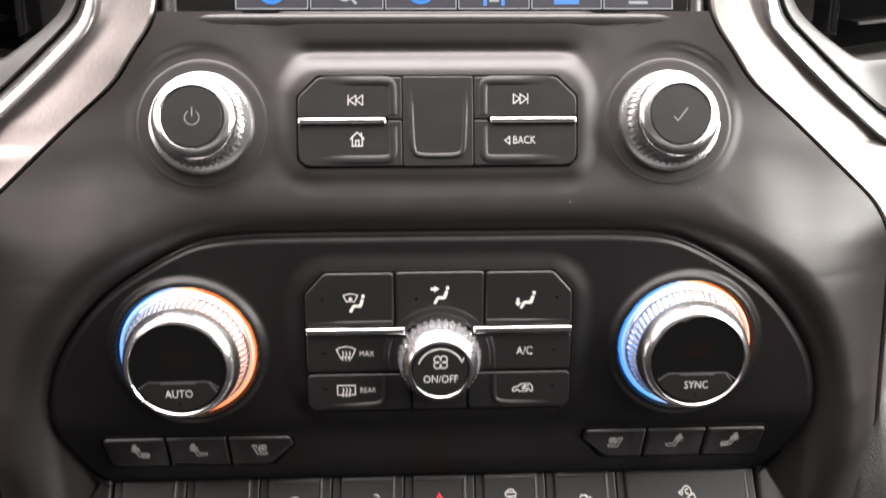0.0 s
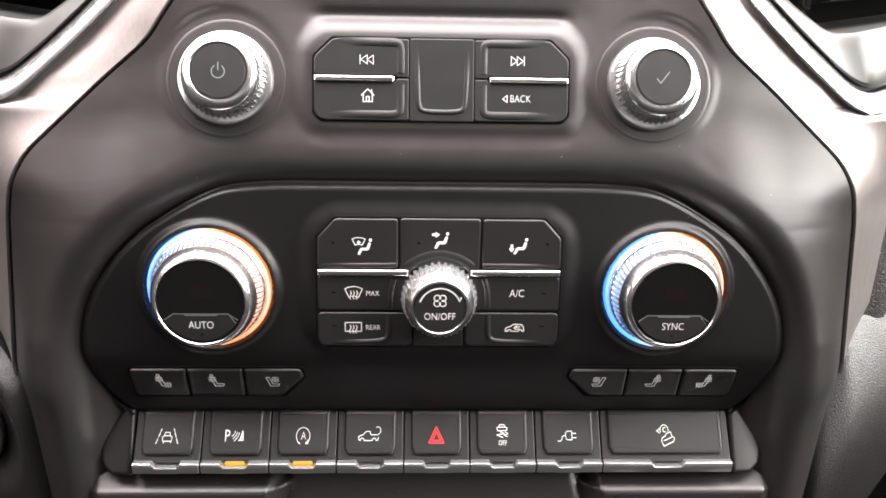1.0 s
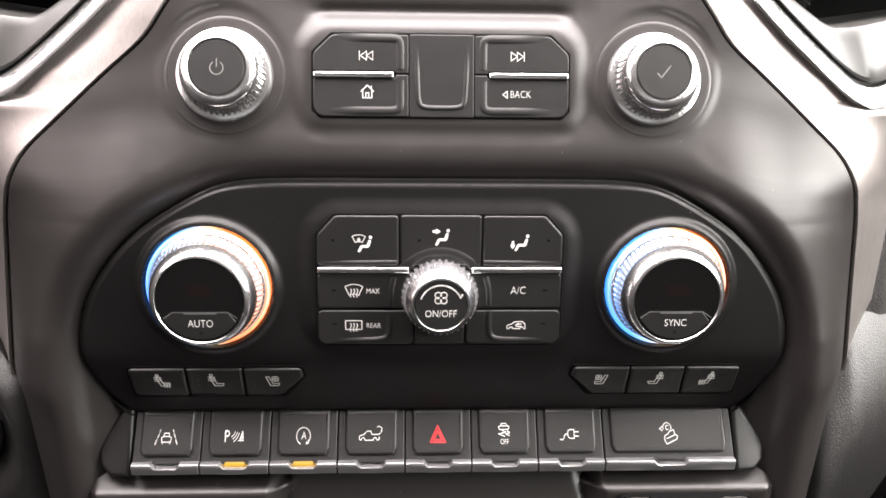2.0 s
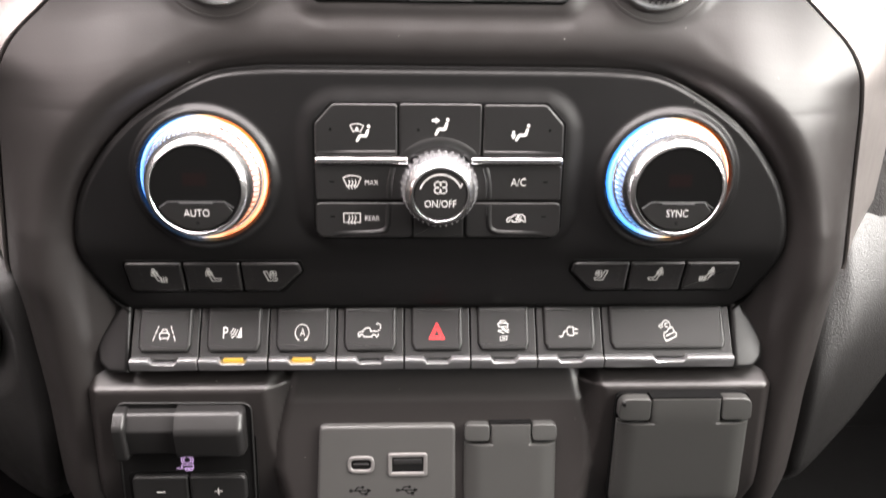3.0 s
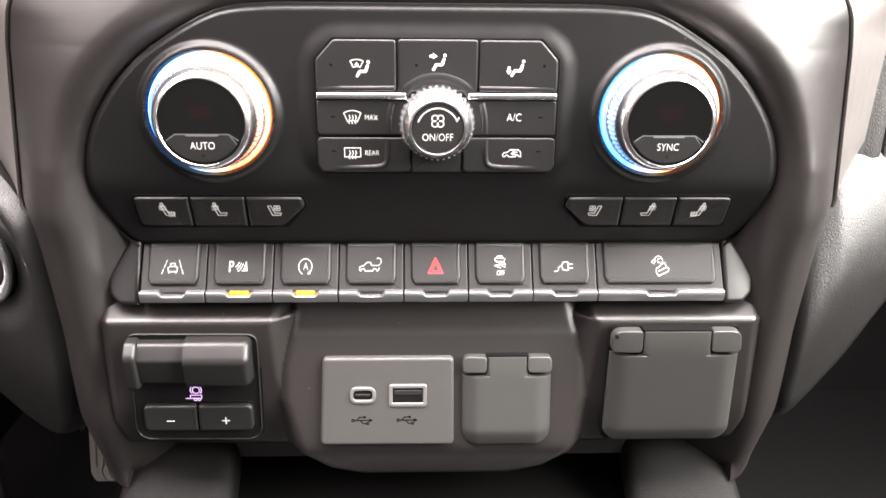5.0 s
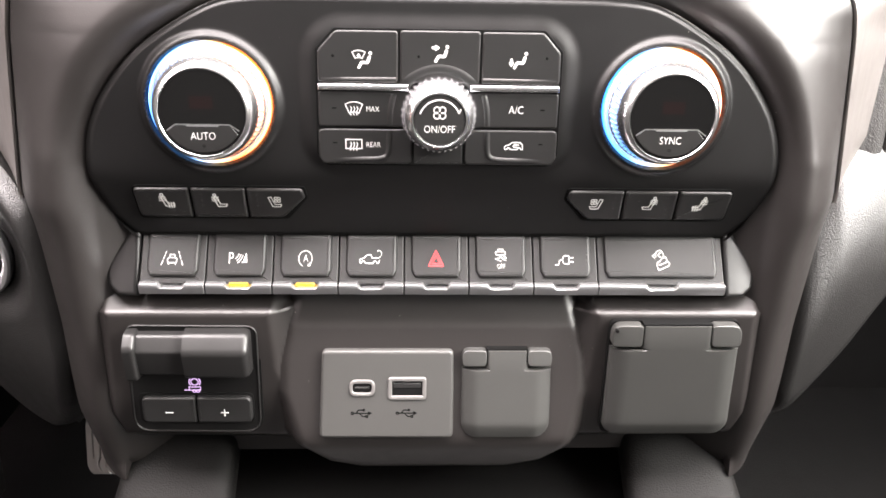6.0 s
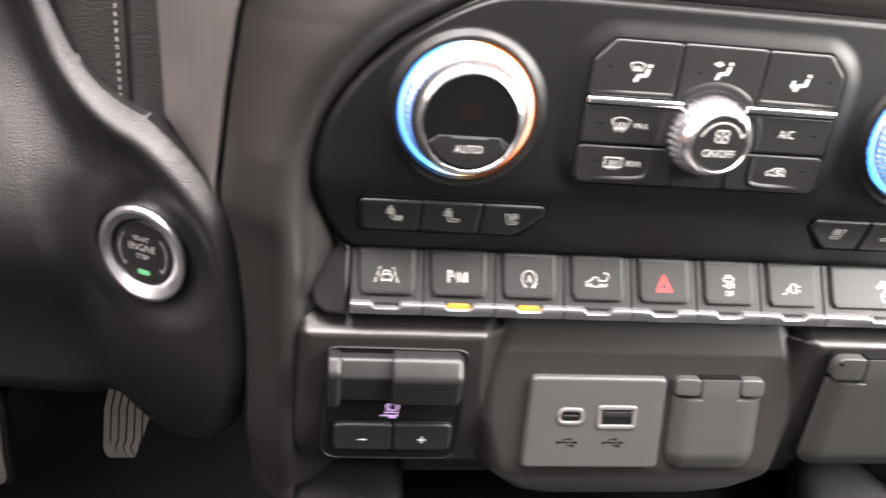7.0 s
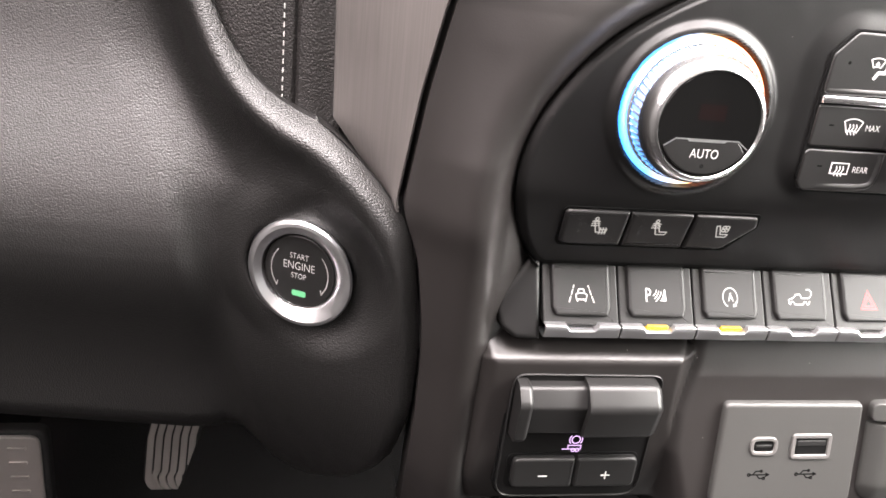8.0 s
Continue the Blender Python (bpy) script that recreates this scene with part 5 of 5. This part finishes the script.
# ---------------------------------------------------------------- pedals
def pedals():
    acc = thing("accelerator_pedal", "worn metal accelerator pedal with long ribs", "pedal", (-312, -400, -365))
    foot = [(-331, -378), (-283, -378), (-302, -441), (-312, -466), (-336, -466), (-341.5, -455), (-339, -420)]
    part("pad", prism(rounded(foot, 5), -395, -387, 2), RUBBER, acc)
    for k in range(6):
        west, east = [], []
        for v in np.linspace(-379, -463, 29):
            v = float(v)
            l = along([(-463, -334.5), (-459, -338), (-452, -339.6), (-440, -338.6), (-405, -335.5), (-379, -329)], v)
            l += k * 7.1 - (2.2 * smooth01((-443 - v) / 6) if k else 0.0)
            r = min(l + 5.7 + (2.2 * smooth01((-443 - v) / 6) if k == 0 else 0.0), along([(-463, -311), (-440, -302.6), (-379, -284.5)], v))
            if r - l < 0.8:
                break
            west.append((l, v))
            east.append((r, v))
        part("rib", prism(west + east[::-1], -389, -384, 0.6), METAL_PAD, acc)
    part("arm", prism(rounded(box2(-322, -440, -304, -310), 4), -570, -393, 2), RUBBER, acc)
    brk = thing("brake_pedal", "worn metal and rubber brake pedal pad", "pedal", (-440, -410, -330))
    part("pad", prism(rounded(box2(-505, -455, -403, -362), 10), -345, -334, 3), RUBBER, brk)
    part("arm", prism(rounded(box2(-470, -440, -445, -300), 4), -560, -344, 2), RUBBER, brk)
    part("plate", prism(rounded(box2(-501, -451, -408, -366), 9), -336, -331, 1.5), METAL_PAD, brk, "brushed metal plate")
    for k in range(5):
        v = -378 - k * 14
        for u in (-432, -455, -478):
            part("grip_bar", prism(rounded(box2(u, v, u + 14, v + 3), 1), -332, -329.6, 0.6), METAL_PAD, brk)


pedals()


# ---------------------------------------------------------------- console below the stack
console = thing("floor_console", "black grained vinyl floor console below the stack", "console", (0, -200, 0))


def console_arm(s):
    rows = []
    for k in range(25):
        t = k / 24
        v, w = -163 - 75 * t, -28 + 95 * t
        c, half = 126 + 8 * t, 27 + 7 * t
        row = []
        for i in range(33):
            a = math.pi * (i / 32)
            x = math.copysign(abs(math.cos(a)) ** 0.45, math.cos(a)) * half
            z = abs(math.sin(a)) ** 0.5 * 22
            row.append((s * (c + x), v + z * 0.45 - 15.5, w + z * 0.5 - 10))
        rows.append(row)
    lo = [[(p[0], p[1] - 120, p[2] - 40) for p in rows[-1]]]
    hi = [[(p[0], p[1] - 10, p[2] - 40) for p in rows[0]]]
    return part("arm", grid(hi + rows + lo), SOFT, console, "grained vinyl arm")


for s in (-1, 1):
    console_arm(s)
rows = [[(u, v, w) for u in np.linspace(-150, 150, 25)] for v, w in ((-150, -70), (-200, -60), (-214, 10), (-220, 60), (-330, 90), (-480, 90))]
part("tray", grid(rows), BEZEL, console, "black plastic tray")


# ---------------------------------------------------------------- cabin shell
def slab(name, x0, y0, z0, x1, y1, z1, mat, label="", category="wall"):
    bm = bmesh.new()
    bmesh.ops.create_cube(bm, size=1.0)
    for vert in bm.verts:
        vert.co = ((x0 + x1) / 2 + vert.co.x * (x1 - x0), (y0 + y1) / 2 + vert.co.y * (y1 - y0), (z0 + z1) / 2 + vert.co.z * (z1 - z0))
    data = bpy.data.meshes.new(name)
    bm.to_mesh(data)
    bm.free()
    data.materials.append(mat)
    return tagged(new(name, data), label, category, kind="structure")


slab("floor", -0.80, -1.65, -0.04, 0.80, 0.75, 0.0, CARPET, "black carpeted cabin floor", "floor")
slab("firewall", -0.80, 0.50, 0.0, 0.80, 0.56, 0.70, CARPET, "black carpeted firewall behind the pedals", "wall")
slab("dashboard_top", -0.78, 0.16, 0.80, 0.78, 0.75, 0.84, INNER, "dark dashboard top under the windscreen", "dashboard")
# Unseen slab added above the knee panel to hold back windscreen light
slab("knee_shade_slab", -0.74, 0.07, 0.80, -0.25, 0.16, 0.84, INNER, "unseen dark slab that shades the knee panel from the windscreen", "dashboard")
slab("wall_front", -0.80, 0.70, 0.0, 0.80, 0.75, 0.86, INNER, "dark bulkhead under the windscreen", "wall")
# Unseen blocks inside the dashboard, added to keep windscreen light out of the footwell
slab("dashboard_light_block_middle", -0.16, 0.075, 0.44, 0.16, 0.50, 0.80, INNER, "unseen dark block in the dashboard behind the centre stack, keeps light out of the footwell", "dashboard")
slab("dashboard_light_block_passenger", 0.165, 0.13, 0.55, 0.75, 0.50, 0.80, INNER, "unseen dark block in the dashboard on the passenger side, keeps light out of the footwell", "dashboard")
slab("dashboard_light_block_driver", -0.75, 0.20, 0.50, -0.165, 0.50, 0.80, INNER, "unseen dark block in the dashboard on the driver side, keeps light out of the footwell", "dashboard")
for s in (-1, 1):
    x0, x1 = sorted((s * 0.75, s * 0.80))
    n = "passenger" if s > 0 else "driver"
    slab("door_" + n, x0, -1.65, 0.0, x1, 0.75, 0.78, INNER, "dark lower door lining", "door")
    slab("door_header_" + n, x0, -1.65, 1.18, x1, 0.75, 1.28, LINER, "grey window header", "wall")
    slab("door_pillar_" + n, x0, -1.65, 0.78, x1, -1.0, 1.18, LINER, "grey rear pillar", "wall")
    slab("door_post_" + n, x0, 0.10, 0.78, x1, 0.75, 1.18, LINER, "grey windscreen pillar", "wall")
slab("ceiling", -0.80, -1.65, 1.24, 0.80, -0.20, 1.28, LINER, "grey fabric headliner", "ceiling")
slab("wall_rear", -0.75, -1.65, 0.0, 0.75, -1.60, 0.80, INNER, "dark rear wall of the cabin", "wall")
slab("wall_rear_header", -0.75, -1.65, 1.18, 0.75, -1.60, 1.24, LINER, "grey rear window header", "wall")
